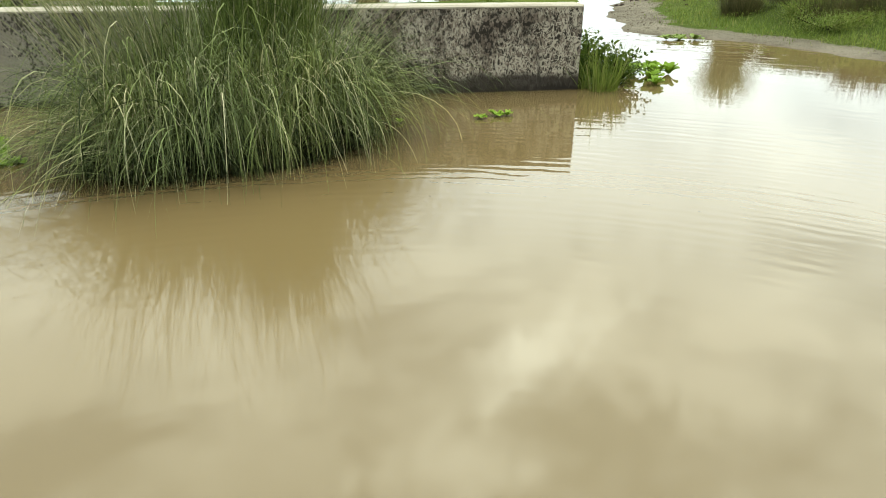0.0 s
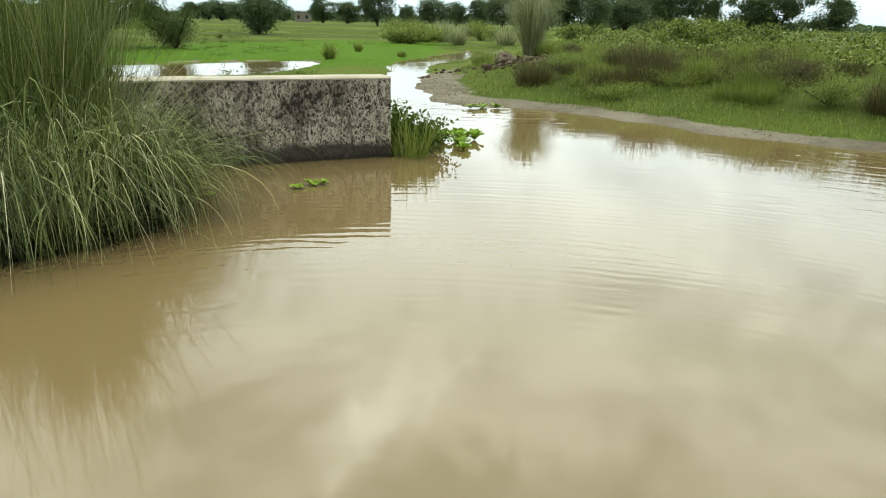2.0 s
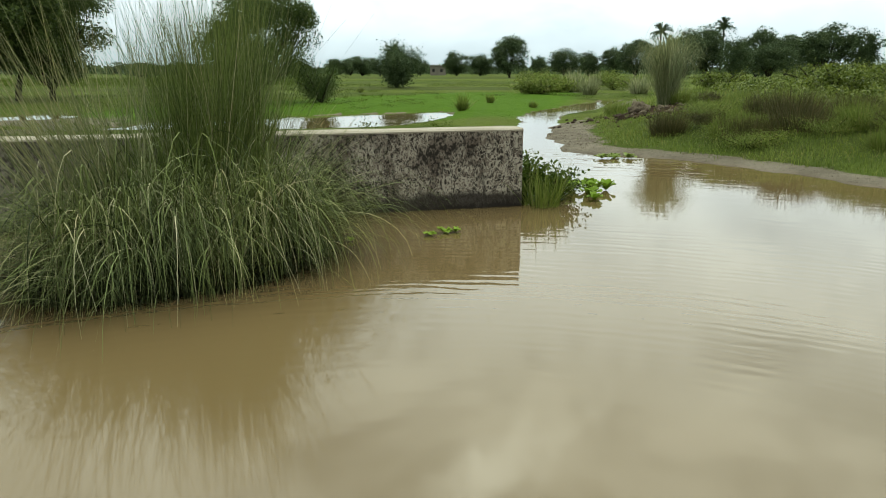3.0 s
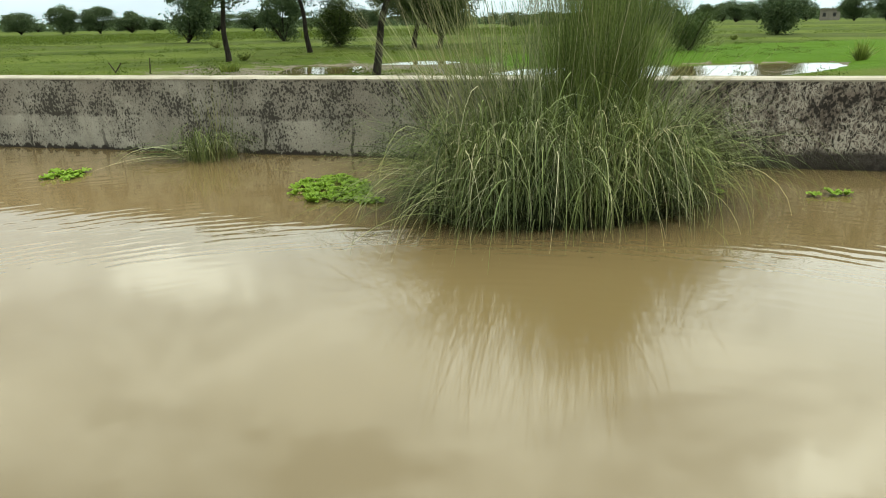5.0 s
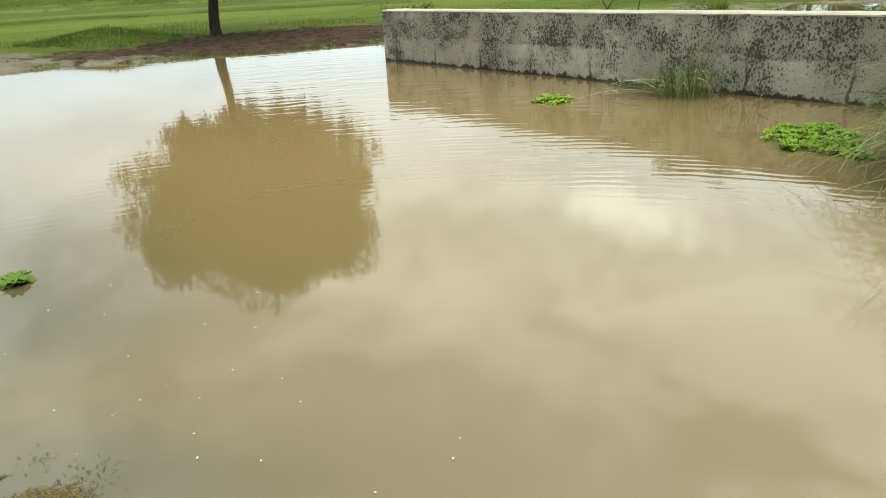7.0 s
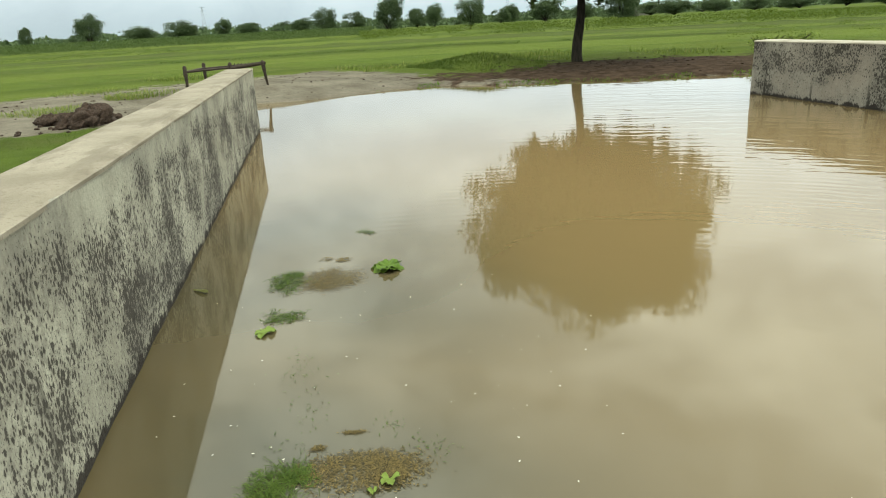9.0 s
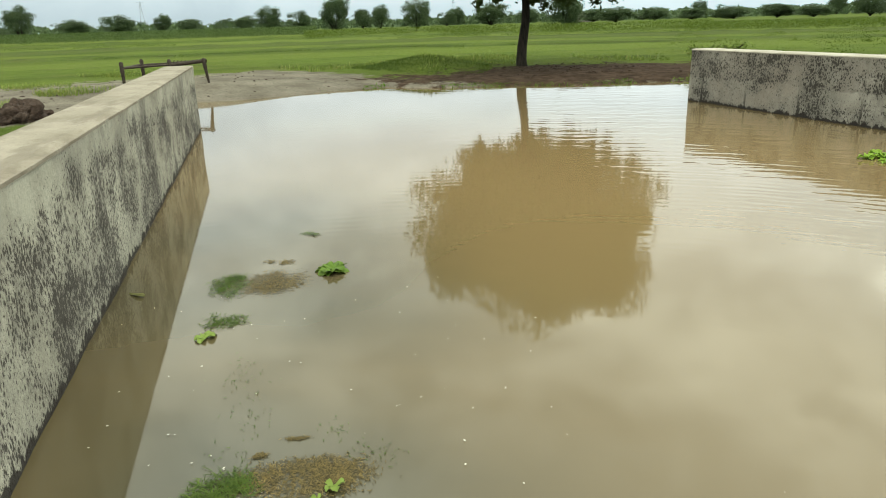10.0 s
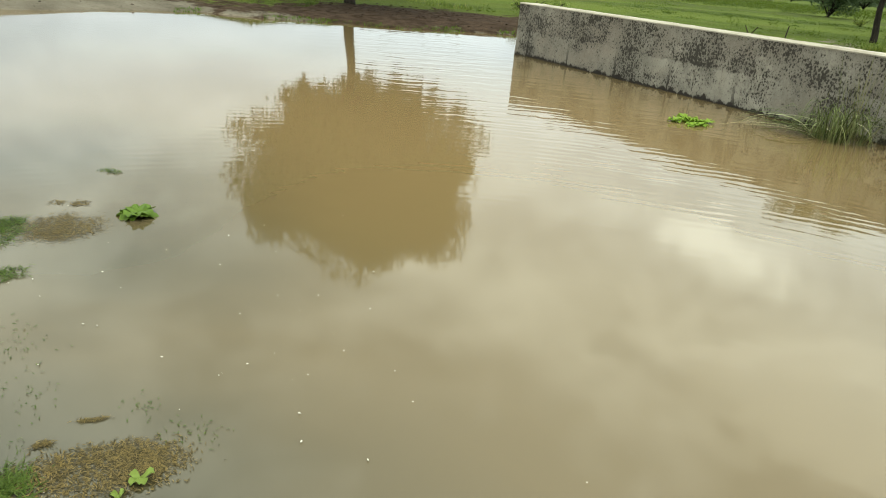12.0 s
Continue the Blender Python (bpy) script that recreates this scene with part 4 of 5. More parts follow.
        spread = (0.28 * (1 - sink) + 0.05)[:, None]
        hang = np.stack([fork[0] + shift[0] + np.cos(da[pick]) * dr[pick] * crown_w * 0.42, shift[1] + np.sin(da[pick]) * dr[pick] * crown_w * 0.42,
                         cz0 + 0.5 + 0.25 * dr[pick] - sink * dl[pick]], 1) + rng.normal(0, 1, (m, 3)) * spread
        pts[:m] = hang
    np_part("crown", *leaf_quads(rng, pts, leaf * rng.uniform(0.6, 1.4, leaves), 0.6), mat, root)
    return root


def build_bush(name, seed, w, h, leaves, leaf, mat, label, base, category="bush", group="", stem=0.018):
    rng = np.random.default_rng(seed)
    root = thing(name, pose(*base), label, category, group)
    n = 16
    stems, tips = [], []
    for k in range(n):
        a, l = rng.uniform(0, 2 * np.pi), rng.uniform(0.1, 0.95)
        tip = np.array([np.cos(a) * l * w / 2, np.sin(a) * l * w / 2, h * rng.uniform(0.45, 0.92)])
        s = np.linspace(0, 1, 4)[:, None]
        stems.append(tube(tip * s + np.array([0, 0, -0.05 + 0.1 * h]) * np.sin(s * np.pi), stem * w * (1 - 0.8 * s[:, 0]) + 0.002, 5))
        tips.append(tip)
    np_part("branching", *join(stems), MAT_BARK, root)
    tips = np.array(tips)
    which, u = rng.integers(0, n, leaves), rng.uniform(0.25, 1.05, leaves)[:, None]
    pts = tips[which] * u + rng.normal(0, 1, (leaves, 3)) * [w * 0.09, w * 0.09, h * 0.09]
    pts[:, 2] = np.maximum(pts[:, 2], 0.02)
    np_part("foliage", *leaf_quads(rng, pts, leaf * rng.uniform(0.6, 1.4, leaves), 0.5), mat, root)
    return root


def build_tuft(name, seed, n, h, w, mat, label, base, category="grass tuft", group="", wide=0.006):
    rng = np.random.default_rng(seed)
    root = thing(name, pose(*base), label, category, group)
    a, r = rng.uniform(0, 2 * np.pi, n), np.sqrt(rng.uniform(0, 1, n)) * w * 0.22
    l = np.abs(rng.normal(0, 0.38, n))
    dirs = np.stack([np.cos(a) * np.sin(l), np.sin(a) * np.sin(l), np.cos(l)], 1)
    np_part("foliage", *blades(rng, np.stack([np.cos(a) * r, np.sin(a) * r, 0 * a - 0.04], 1), dirs, h * rng.uniform(0.5, 1.1, n),
                              rng.uniform(0.6, 1.4, n) * wide, rng.uniform(0, 0.5, n), 3), mat, root)
    return root


def build_palm(az, dist, h, group):
    x, y = -math.sin(radians(az)) * dist, math.cos(radians(az)) * dist
    rng = np.random.default_rng(int(dist))
    root = thing("palm", pose(x, y, 0.6), "tall far date palm with a round feathery head", "palm tree", group)
    s = np.linspace(0, 1, 8)
    np_part("trunk", *tube(np.stack([0.25 * np.sin(s * 2), 0 * s, s * h * 0.86 - 0.3], 1), 0.2 - 0.05 * s, 8), MAT_BARK, root)
    n = 5000
    k = rng.integers(0, 60, n)
    fa, fl = rng.uniform(0, 2 * np.pi, 60), rng.uniform(-0.7, 1.5, 60)
    u = rng.uniform(0.1, 1, n)
    ln = h * 0.23
    rad = np.cos(fl[k]) * u * ln
    pts = np.stack([0.25 * math.sin(2) + np.cos(fa[k]) * rad, np.sin(fa[k]) * rad, h * 0.86 - 0.3 + np.sin(fl[k]) * u * ln - 0.3 * ln * u**2], 1)
    np_part("frond_head", *leaf_quads(rng, pts + rng.normal(0, 0.05, pts.shape), rng.uniform(0.16, 0.3, n)), MAT_FAR_HAZED, root)


def floating_leaf(rng, length, width, tilt, turn, droop=0.25):
    """One spoon-shaped leaf with a folded middle, as quads."""
    us, ws = np.linspace(0, 1, 6), np.linspace(-1, 1, 5)
    u, w = np.meshgrid(us, ws, indexing="ij")
    half = width / 2 * np.sin(np.clip(u, 0.04, 0.97) * np.pi * 0.62 + 0.25) * np.where(u > 0.9, 0.75, 1)
    r = u * length
    yl = w * half
    zl = 0.35 * np.abs(w) * half + r * math.sin(tilt) - droop * length * u**3 + 0.004 * np.sin(w * 9 + u * 6)
    xl = r * math.cos(tilt)
    c, s = math.cos(turn), math.sin(turn)
    v = np.stack([xl * c - yl * s, xl * s + yl * c, zl + 0.006], -1).reshape(-1, 3)
    i, j = np.meshgrid(np.arange(5), np.arange(4), indexing="ij")
    i, j = i.ravel(), j.ravel()
    return v, np.stack([i * 5 + j, i * 5 + j + 1, (i + 1) * 5 + j + 1, (i + 1) * 5 + j], 1)


def rosette(x, y, size, count, seed, mat, label, group="floating plants", tilt=(0.15, 0.75)):
    rng = np.random.default_rng(seed)
    root = thing("water_lettuce", pose(x, y, 0.0, 0, 0, rng.uniform(0, 360)), label, "water plant", group)
    for k in range(count):
        turn = k * 2.399 + rng.uniform(-0.25, 0.25)
        v, f = floating_leaf(rng, size * rng.uniform(0.42, 0.62), size * rng.uniform(0.3, 0.42), rng.uniform(*tilt), turn)
        np_part("leaf", v, f, mat, root, smooth=True)
    return root


def clod(rng, r, squash=0.7, rows=7, cols=12):
    """A lumpy stone or clod as (verts, quads)."""
    a, b = np.meshgrid(np.linspace(0, np.pi, rows + 1), np.linspace(0, 2 * np.pi, cols, endpoint=False), indexing="ij")
    k = rng.uniform(0, 6.28, 6)
    rr = 1 + 0.22 * np.sin(3 * b + k[0]) * np.sin(a) + 0.18 * np.sin(4 * a + k[1] + b) + 0.12 * np.sin(7 * b + 5 * a + k[2])
    if cols > 12:
        rr = rr + np.sin(a) * (0.09 * np.sin(11 * b + 9 * a + k[3]) + 0.07 * np.sin(17 * a - 13 * b + k[4]) + rng.normal(0, 0.08, a.shape))
    rr = rr * r
    v = np.stack([rr * np.sin(a) * np.cos(b), rr * np.sin(a) * np.sin(b), rr * np.cos(a) * squash], -1).reshape(-1, 3)
    i, j = np.meshgrid(np.arange(rows), np.arange(cols), indexing="ij")
    i, j = i.ravel(), j.ravel()
    q = (j + 1) % cols
    return v, np.stack([i * cols + j, (i + 1) * cols + j, (i + 1) * cols + q, i * cols + q], 1)


def height_at(x, y):
    return float(land(np.array([x]), np.array([y]))[0][0])


# ---- the structure ----
build_ground()
build_water()
build_wall("wall_back", (5.48, 5.86), (-7.30, 10.84), 0.36, 0.87, MAT_WALL, MAT_COPING_PALE, "low cement-rendered wall stained with black mould in the water", 0.3)
build_wall("wall_side", (-10.48, 3.38), (2.3, -2.16), 0.40, 0.93, MAT_WALL_SIDE, MAT_COPING, "low pale cement wall with dark vertical streaks beside water", 4.1)

# ---- grasses at the wall ----
build_tall_clump(1.55, 5.95, 11)
def build_wall_tuft(x, y, seed):
    rng = np.random.default_rng(seed)
    root = thing("grass_tuft", pose(x, y, -0.02), "sprawling tuft of half-dry grass at the wall's foot", "grass tuft")
    np_part("upright_foliage", *join([fan(rng, 46, 0.15, 0.05, 0.18, 0.06, (0.12, 0.1), 0.9, (0.5, 1.0), (0.004, 0.007), (0.0, 0.12), 5),
                                      fan(rng, 80, 0.1, 0.0, 0.25, 0.08, (0.4, 0.22), 0.9, (0.25, 0.6), (0.005, 0.009), (0.1, 0.6), 6)]), MAT_DRY, root, "thin upright stalks")
    v, f = join([arching(rng, 20, 7, 0.24, (0.25, 0.7), (0.2, 0.42), (0.005, 0.010), (-3.3, 0.2), 0.7, 8, 0.85, (0.0, 0.08)),
                 arching(rng, 9, 6, 0.2, (0.5, 1.0), (0.08, 0.2), (0.006, 0.012), (2.9, 3.7), 0.5, 8, 0.75, (0.0, 0.06))])
    v[:, 2] = np.maximum(v[:, 2], 0.022)
    np_part("drooping_foliage", v, f, MAT_SKIRT, root, "pale blades bent over onto the water")


build_wall_tuft(-1.62, 8.2, 12)

# weeds at the free end of the back wall
build_bush("marsh_weed", 21, 0.8, 0.55, 2600, 0.05, MAT_WEED2, "dense green marsh weed at the wall's end", (5.8, 6.2, -0.02), "marsh plant")
build_bush("marsh_weed", 22, 0.8, 0.42, 2000, 0.05, MAT_WEED2, "dense green marsh weed at the wall's end", (6.1, 6.0, -0.02), "marsh plant")
build_tuft("grass_tuft", 24, 260, 0.6, 0.9, MAT_BANK, "green grass tuft against the wall's end", (5.7, 5.75, 0.0), wide=0.009)
for k, (px, py, ps) in enumerate([(6.6, 5.85, 0.34), (6.82, 6.0, 0.38), (6.98, 6.2, 0.36), (6.75, 6.3, 0.36), (7.08, 6.02, 0.3), (6.55, 6.15, 0.34), (6.4, 5.6, 0.24), (7.0, 7.3, 0.3)]):
    rosette(px, py, ps, 8, 30 + k, MAT_LETTUCE, "bright green floating plant with upright round leaves", tilt=(0.5, 1.2))
for k, (px, py, ps) in enumerate([(9.6, 8.3, 0.3), (9.75, 8.15, 0.25), (10.0, 8.05, 0.28), (9.9, 8.3, 0.24)]):
    rosette(px, py, ps, 7, 40 + k, MAT_PALE_LEAF, "yellow-green floating plant near the sandy shore", tilt=(0.3, 0.9))
for k, (px, py, ps) in enumerate([(3.80, 5.27, 0.14), (3.98, 5.28, 0.16), (4.08, 5.24, 0.15), (3.1, 5.5, 0.1)]):
    rosette(px, py, ps, 6, 50 + k, MAT_LETTUCE, "small green floating plant on brown water", tilt=(0.3, 0.95))
rng = np.random.default_rng(60)
for k in range(13):
    rosette(-2.88 + rng.normal(0, 0.1), 7.55 + rng.normal(0, 0.1), rng.uniform(0.13, 0.18), 8, 61 + k, MAT_LETTUCE, "bright green water lettuce in a small raft", "lettuce raft by the tuft")
for k in range(118):
    a, r = rng.uniform(0, 6.283), math.sqrt(rng.uniform(0, 1))
    px, py = -0.18 + math.cos(a) * r * 0.335, 6.32 + math.sin(a) * r * 0.48
    rosette(px, py, rng.uniform(0.1, 0.145), 7, 80 + k, MAT_LETTUCE, "bright green water lettuce in a dense raft", "lettuce raft by the grass clump", (0.3, 1.1))
for px, py in ((0.12, 5.8), (0.05, 5.86), (0.2, 5.84), (0.1, 5.95)):
    rosette(px, py, 0.16, 6, int(px * 100) + 150, MAT_LETTUCE, "stray bright green water lettuce", "lettuce raft by the grass clump")
rosette(-3.70, 1.77, 0.19, 15, 201, MAT_LETTUCE_DEEP, "bright green water lettuce floating alone", tilt=(0.05, 0.55))
rosette(-3.27, 0.84, 0.10, 6, 202, MAT_PALE_LEAF, "pale green floating plant with broad leaves", tilt=(0.1, 0.6))
rosette(-1.87, 0.75, 0.075, 4, 203, MAT_PALE_LEAF, "pale green floating plant with few leaves", tilt=(0.1, 0.7))
rosette(-1.85, 0.68, 0.05, 3, 204, MAT_PALE_LEAF, "tiny pale green floating plant", tilt=(0.1, 0.5))


# ---- what floats near the side wall ----
def raft(name, seed, x, y, rx, ry, turn, n, length, mat, label, up=0.25):
    """A raft of short blades lying on the water."""
    g = np.random.default_rng(seed)
    spots = max(3, n // 45)
    sa, sr = g.uniform(0, 2 * np.pi, spots), np.sqrt(g.uniform(0, 1, spots)) * 0.85
    pick = g.integers(0, spots, n)
    lx = np.cos(sa[pick]) * sr[pick] * rx + g.normal(0, 0.16, n) * rx
    ly = np.sin(sa[pick]) * sr[pick] * ry + g.normal(0, 0.22, n) * ry
    c, s = math.cos(turn), math.sin(turn)
    p = np.stack([x + lx * c - ly * s, y + lx * s + ly * c, np.full(n, 0.003)], 1)
    b = g.uniform(0, 2 * np.pi, n)
    e = np.abs(g.normal(0, up, n))
    d = np.stack([np.cos(b) * np.cos(e), np.sin(b) * np.cos(e), np.sin(e)], 1)
    v, f = blades(g, p, d, g.uniform(0.3, 0.9, n) * length, g.uniform(0.0012, 0.003, n), np.sin(e) * 0.7, 2)
    v[:, 2] = np.maximum(v[:, 2], 0.0025)
    return tagged(np_part(name, v, f, mat), label, "water weed", kind="stuff")


raft("floating_weed", 301, -3.88, 1.20, 0.20, 0.11, 2.6, 900, 0.055, MAT_WEED, "green fine weed raft on muddy water", 0.6)
raft("rotting_weed", 302, -3.78, 1.40, 0.22, 0.19, 1.1, 3600, 0.02, MAT_MAT, "brown rotting weed raft on muddy water")
raft("rotting_weed", 303, -4.05, 1.62, 0.14, 0.06, 0.9, 160, 0.04, MAT_MAT, "thin brown rotting weed on muddy water")
raft("floating_weed", 304, -3.40, 0.98, 0.17, 0.10, 1.0, 420, 0.05, MAT_WEED, "green fine weed raft on muddy water", 0.6)
raft("floating_weed", 305, -2.08, 0.46, 0.14, 0.10, 1.2, 900, 0.055, MAT_WEED, "green fine weed raft on muddy water", 0.6)
raft("rotting_weed", 306, -1.98, 0.70, 0.24, 0.11, 1.0, 3600, 0.02, MAT_MAT, "brown rotting weed raft on muddy water")
raft("rotting_weed", 307, -2.19, 0.66, 0.05, 0.03, 1.0, 160, 0.02, MAT_MAT, "small brown rotting weed scrap on water")
raft("rotting_weed", 308, -2.2, 0.80, 0.09, 0.012, 1.0, 130, 0.018, MAT_MAT, "thin floating twig of rotting weed")
raft("floating_weed", 309, -4.5, 2.0, 0.12, 0.07, 1.0, 110, 0.05, MAT_WEED, "sparse green weed on muddy water", 0.6)
raft("floating_weed", 310, -2.6, 0.7, 0.55, 0.22, 2.7, 130, 0.022, MAT_WEED, "sparse green weed on muddy water", 0.6)
raft("floating_weed", 311, -2.05, 0.95, 0.22, 0.14, 2.7, 80, 0.02, MAT_WEED, "sparse green weed on muddy water", 0.4)
rng = np.random.default_rng(320)
N = 95
fx = np.concatenate([rng.uniform(-4.2, -1.6, 50), rng.uniform(-3.2, -0.9, 45)])
fy = np.concatenate([0.95 - 0.42 * (fx[:50] + 3.4) + rng.normal(0.0, 0.28, 50), 1.4 - 0.3 * (fx[50:] + 1.9) + rng.normal(0, 0.4, 45)])
ok = (fy > -0.43 * (fx + 10.48) + 3.45)
fv, ff = leaf_quads(rng, np.stack([fx, fy, 0 * fx + 0.005], 1)[ok], rng.uniform(0.004, 0.014, N)[ok], 40.0)
fv[:, 2] = np.maximum(fv[:, 2], 0.003)
tagged(np_part("floating_petals", fv, ff, MAT_FLECK), "scattered pale petals floating on the pond", "petals", kind="stuff")
rng = np.random.default_rng(330)
lv, lf = floating_leaf(rng, 0.12, 0.035, 0.02, 0.4, 0.0)
tagged(np_part("fallen_leaf", lv + np.array([-4.14, 0.72, 0.0]), lf, MAT_DRY), "yellow fallen leaf floating by the wall", "leaf")

# ---- cot, heaps, sticks behind the side wall ----
def beam(a, b, r0, r1=None, sides=8):
    s = np.linspace(0, 1, 7)[:, None]
    g = np.asarray(a, float) + (np.asarray(b, float) - np.asarray(a, float)) * s
    return tube(g, r0 + ((r1 or r0) - r0) * s[:, 0] + 0.003 * np.sin(s[:, 0] * 14), sides)


cot = thing("cot", pose(-16.1, 3.8, height_at(-16.1, 3.8)), "old dark wooden string cot frame without its webbing", "cot")
LEGS = {"a": (0.0, 0.0, 0.0), "b": (-0.95, 0.67, 0.0), "c": (0.106, 1.76, 0.0), "d": (-0.114, 1.02, 0.0)}
for key, (lx, ly, lz) in LEGS.items():
    s = np.array([-0.05, 0.06, 0.2, 0.34, 0.38, 0.47, 0.5, 0.56, 0.6])
    tilt = 0.12 if key == "c" else 0.01
    np_part("leg", *tube(np.stack([lx + 0 * s, ly - tilt * s, lz + s * 0.95], 1), [0.024, 0.026, 0.032, 0.036, 0.044, 0.044, 0.04, 0.046, 0.024], 10), MAT_WOOD, cot, smooth=True)
for p, q, r in (("a", "b", 0.024), ("a", "d", 0.024), ("b", "c", 0.024), ("d", "c", 0.042)):
    pa, pb = np.array(LEGS[p]), np.array(LEGS[q])
    rail = np_part("rail", *beam(pa + [0, 0, 0.44], pb + [0, 0, 0.455 if q != "c" else 0.51], r), MAT_WOOD, cot, smooth=True)
rng = np.random.default_rng(340)
wrap = [beam((-0.1 + 0.22 * t, 1.08 + 0.66 * t, 0.455), (-0.085 + 0.22 * t, 1.12 + 0.66 * t, 0.54), 0.016, 0.011, 6) for t in np.linspace(0, 0.9, 9)]
np_part("rope", *join(wrap), MAT_WOOD, rail, "old rope wound round a rail")


def heap(name, seed, x, y, n, spread, size, mat, label, squash=0.7, stretch=(1.0, 1.0)):
    g = np.random.default_rng(seed)
    root = thing(name, pose(x, y, height_at(x, y)), label, "heap")
    z0 = height_at(x, y)
    for k in range(n):
        r = g.uniform(0.45, 1.0) * size * (1.5 if k < 3 else 0.8)
        ox, oy = g.normal(0, spread * 0.5) * stretch[0], g.normal(0, spread * 0.5) * stretch[1]
        v, f = clod(g, r, squash, 20, 32) if size > 0.14 else clod(g, r, squash)
        np_part("clod", v + [ox, oy, height_at(x + ox, y + oy) - z0 + r * squash * 0.35], f, mat, root, smooth=True)
    return root


heap("soil_heap", 351, -12.5, 1.4, 13, 0.42, 0.25, MAT_SOIL, "heap of dark dug soil clods on sand", stretch=(1.0, 0.7))
heap("soil_heap", 352, -13.1, 0.95, 12, 0.3, 0.16, MAT_SOIL, "small heap of reddish dug clods on sand")
heap("soil_clods", 357, -12.6, 1.2, 40, 0.9, 0.06, MAT_SOIL, "small dark clods crumbled off the soil heap", 0.6, (1.0, 1.0))
heap("clod_heap", 353, 15.2, 12.6, 60, 1.6, 0.085, MAT_SOIL, "broken heap of dug earth on the bank")
heap("clod_heap", 354, 15.2, 10.6, 60, 1.9, 0.07, MAT_CLAY, "broken heap of pale clods on the bank", stretch=(0.6, 1.2))
heap("clay_clod", 355, 15.3, 12.1, 3, 0.15, 0.17, MAT_CLAY, "pale yellowish lump of clay on the bank")
heap("soil_clods", 356, -12.9, 13.9, 150, 2.6, 0.055, MAT_SOIL, "dark crumbly soil strewn under the tree", 0.45, (1.0, 1.0))
for k, (sx, sy, sh, tl) in enumerate([(-5.43, 21.4, 0.42, 0.05), (-6.7, 22.4, 0.3, 0.25), (-6.62, 22.45, 0.3, -0.2)]):
    st = new("stick", np_mesh("stick", *beam((sx, sy, height_at(sx, sy) - 0.05), (sx + tl, sy, height_at(sx, sy) + sh), 0.02, 0.014, 7), MAT_WOOD, True))
    tagged(st, "short dark wooden stake in the ground", "stake")

# ---- scrub and crops of the right bank ----
g = np.random.default_rng(360)
N = 260
dx, dy = g.uniform(-22, -11, N), g.uniform(-1, 9, N)
dz, dmud, dsoil, dd, dinto = land(dx, dy)
ok = (dmud > 0.4) & (dd > 0.15)
bits = [(lambda c: (c[0] + [dx[k], dy[k], dz[k] + 0.005], c[1]))(clod(g, g.uniform(0.008, 0.03), 0.6)) for k in np.nonzero(ok)[0]]
tagged(np_part("clod_litter", *join(bits), MAT_SOIL), "small dark clods littering the sand", "clods", kind="stuff")
g = np.random.default_rng(365)
lx, ly, lz = scatter(g, 2600, 9.6, 17.5, 2.0, 14.0, lambda x, y, z, mud, soil, d, into: (d > 0.1) & (mud > 0.3) & (wave(x, y, 1.7, 2.2) > -0.2))
bits = [(lambda c: (c[0] + [lx[k], ly[k], lz[k] + 0.004], c[1]))(clod(g, g.uniform(0.005, 0.02), 0.6)) for k in range(min(len(lx), 700))]
tagged(np_part("clod_litter", *join(bits), MAT_CLAY), "pale clods littering the sandy shore", "clods", kind="stuff")
grass_sheet("shore_sprigs", 366, 9000, (9.6, 17.5, 1.0, 14.0), lambda x, y, z, mud, soil, d, into: (d > 0.25) & (mud > 0.2) & (mud < 0.97) & (wave(x, y, 2.3, 4.4) + 0.5 * wave(x, y, 6.0) > 0.25), (0.04, 0.12), (0.006, 0.012), MAT_BANK, "sparse grass sprigs creeping over the sandy shore", 0.7)
rng = np.random.default_rng(400)
spots = [(12.6, 8.6, 1.2, 0.75), (12.3, 7.2, 1.4, 0.85), (12.9, 6.2, 1.3, 0.8), (13.6, 7.6, 1.5, 0.9), (12.6, 5.0, 1.2, 0.75), (13.9, 5.4, 1.5, 0.85),
         (14.6, 8.8, 1.3, 0.8), (14.9, 6.8, 1.5, 0.8), (13.0, 3.8, 1.3, 0.8), (14.6, 4.0, 1.5, 0.8), (16.2, 10.2, 1.1, 0.7), (17.2, 12.2, 1.2, 0.7),
         (12.3, 2.2, 1.3, 0.8), (16.6, 6.2, 1.6, 0.9), (15.9, 8.0, 1.4, 0.8)]
for k in range(15):
    bx, by, bw, bh = spots[k % 15]
    bx, by = bx + rng.normal(0, 0.8), by + rng.normal(0, 0.8)
    if bx > 11.9:
        build_bush("scrub_bush", 401 + k, bw * rng.uniform(0.9, 1.3), bh * rng.uniform(0.4, 0.7), 6500, 0.024, MAT_SCRUB if k % 2 else MAT_BANK, "low brownish green scrub on the grassy bank", (bx, by, height_at(bx, by)), "scrub", "scrub on the bank", 0.004)
for k in range(44):
    bx, by, bw, bh = spots[(k * 4) % 15]
    bx, by = bx + rng.normal(0, 0.9), by + rng.normal(0, 0.9)
    if bx > 11.9:
        build_tuft("scrub_tuft", 470 + k, 1100, bh * rng.uniform(0.45, 0.95), bw * rng.uniform(0.7, 1.5), MAT_SCRUB if k % 3 == 0 else MAT_BANK, "fuzzy brownish grass tuft among the scrub", (bx, by, height_at(bx, by)), "grass tuft", "scrub on the bank", 0.007)
rng2 = np.random.default_rng(430)
reed = thing("reed_clump", pose(16.5, 12.15, height_at(16.5, 12.15) - 0.05), "tall pale reed clump on the dug bank", "reed clump")
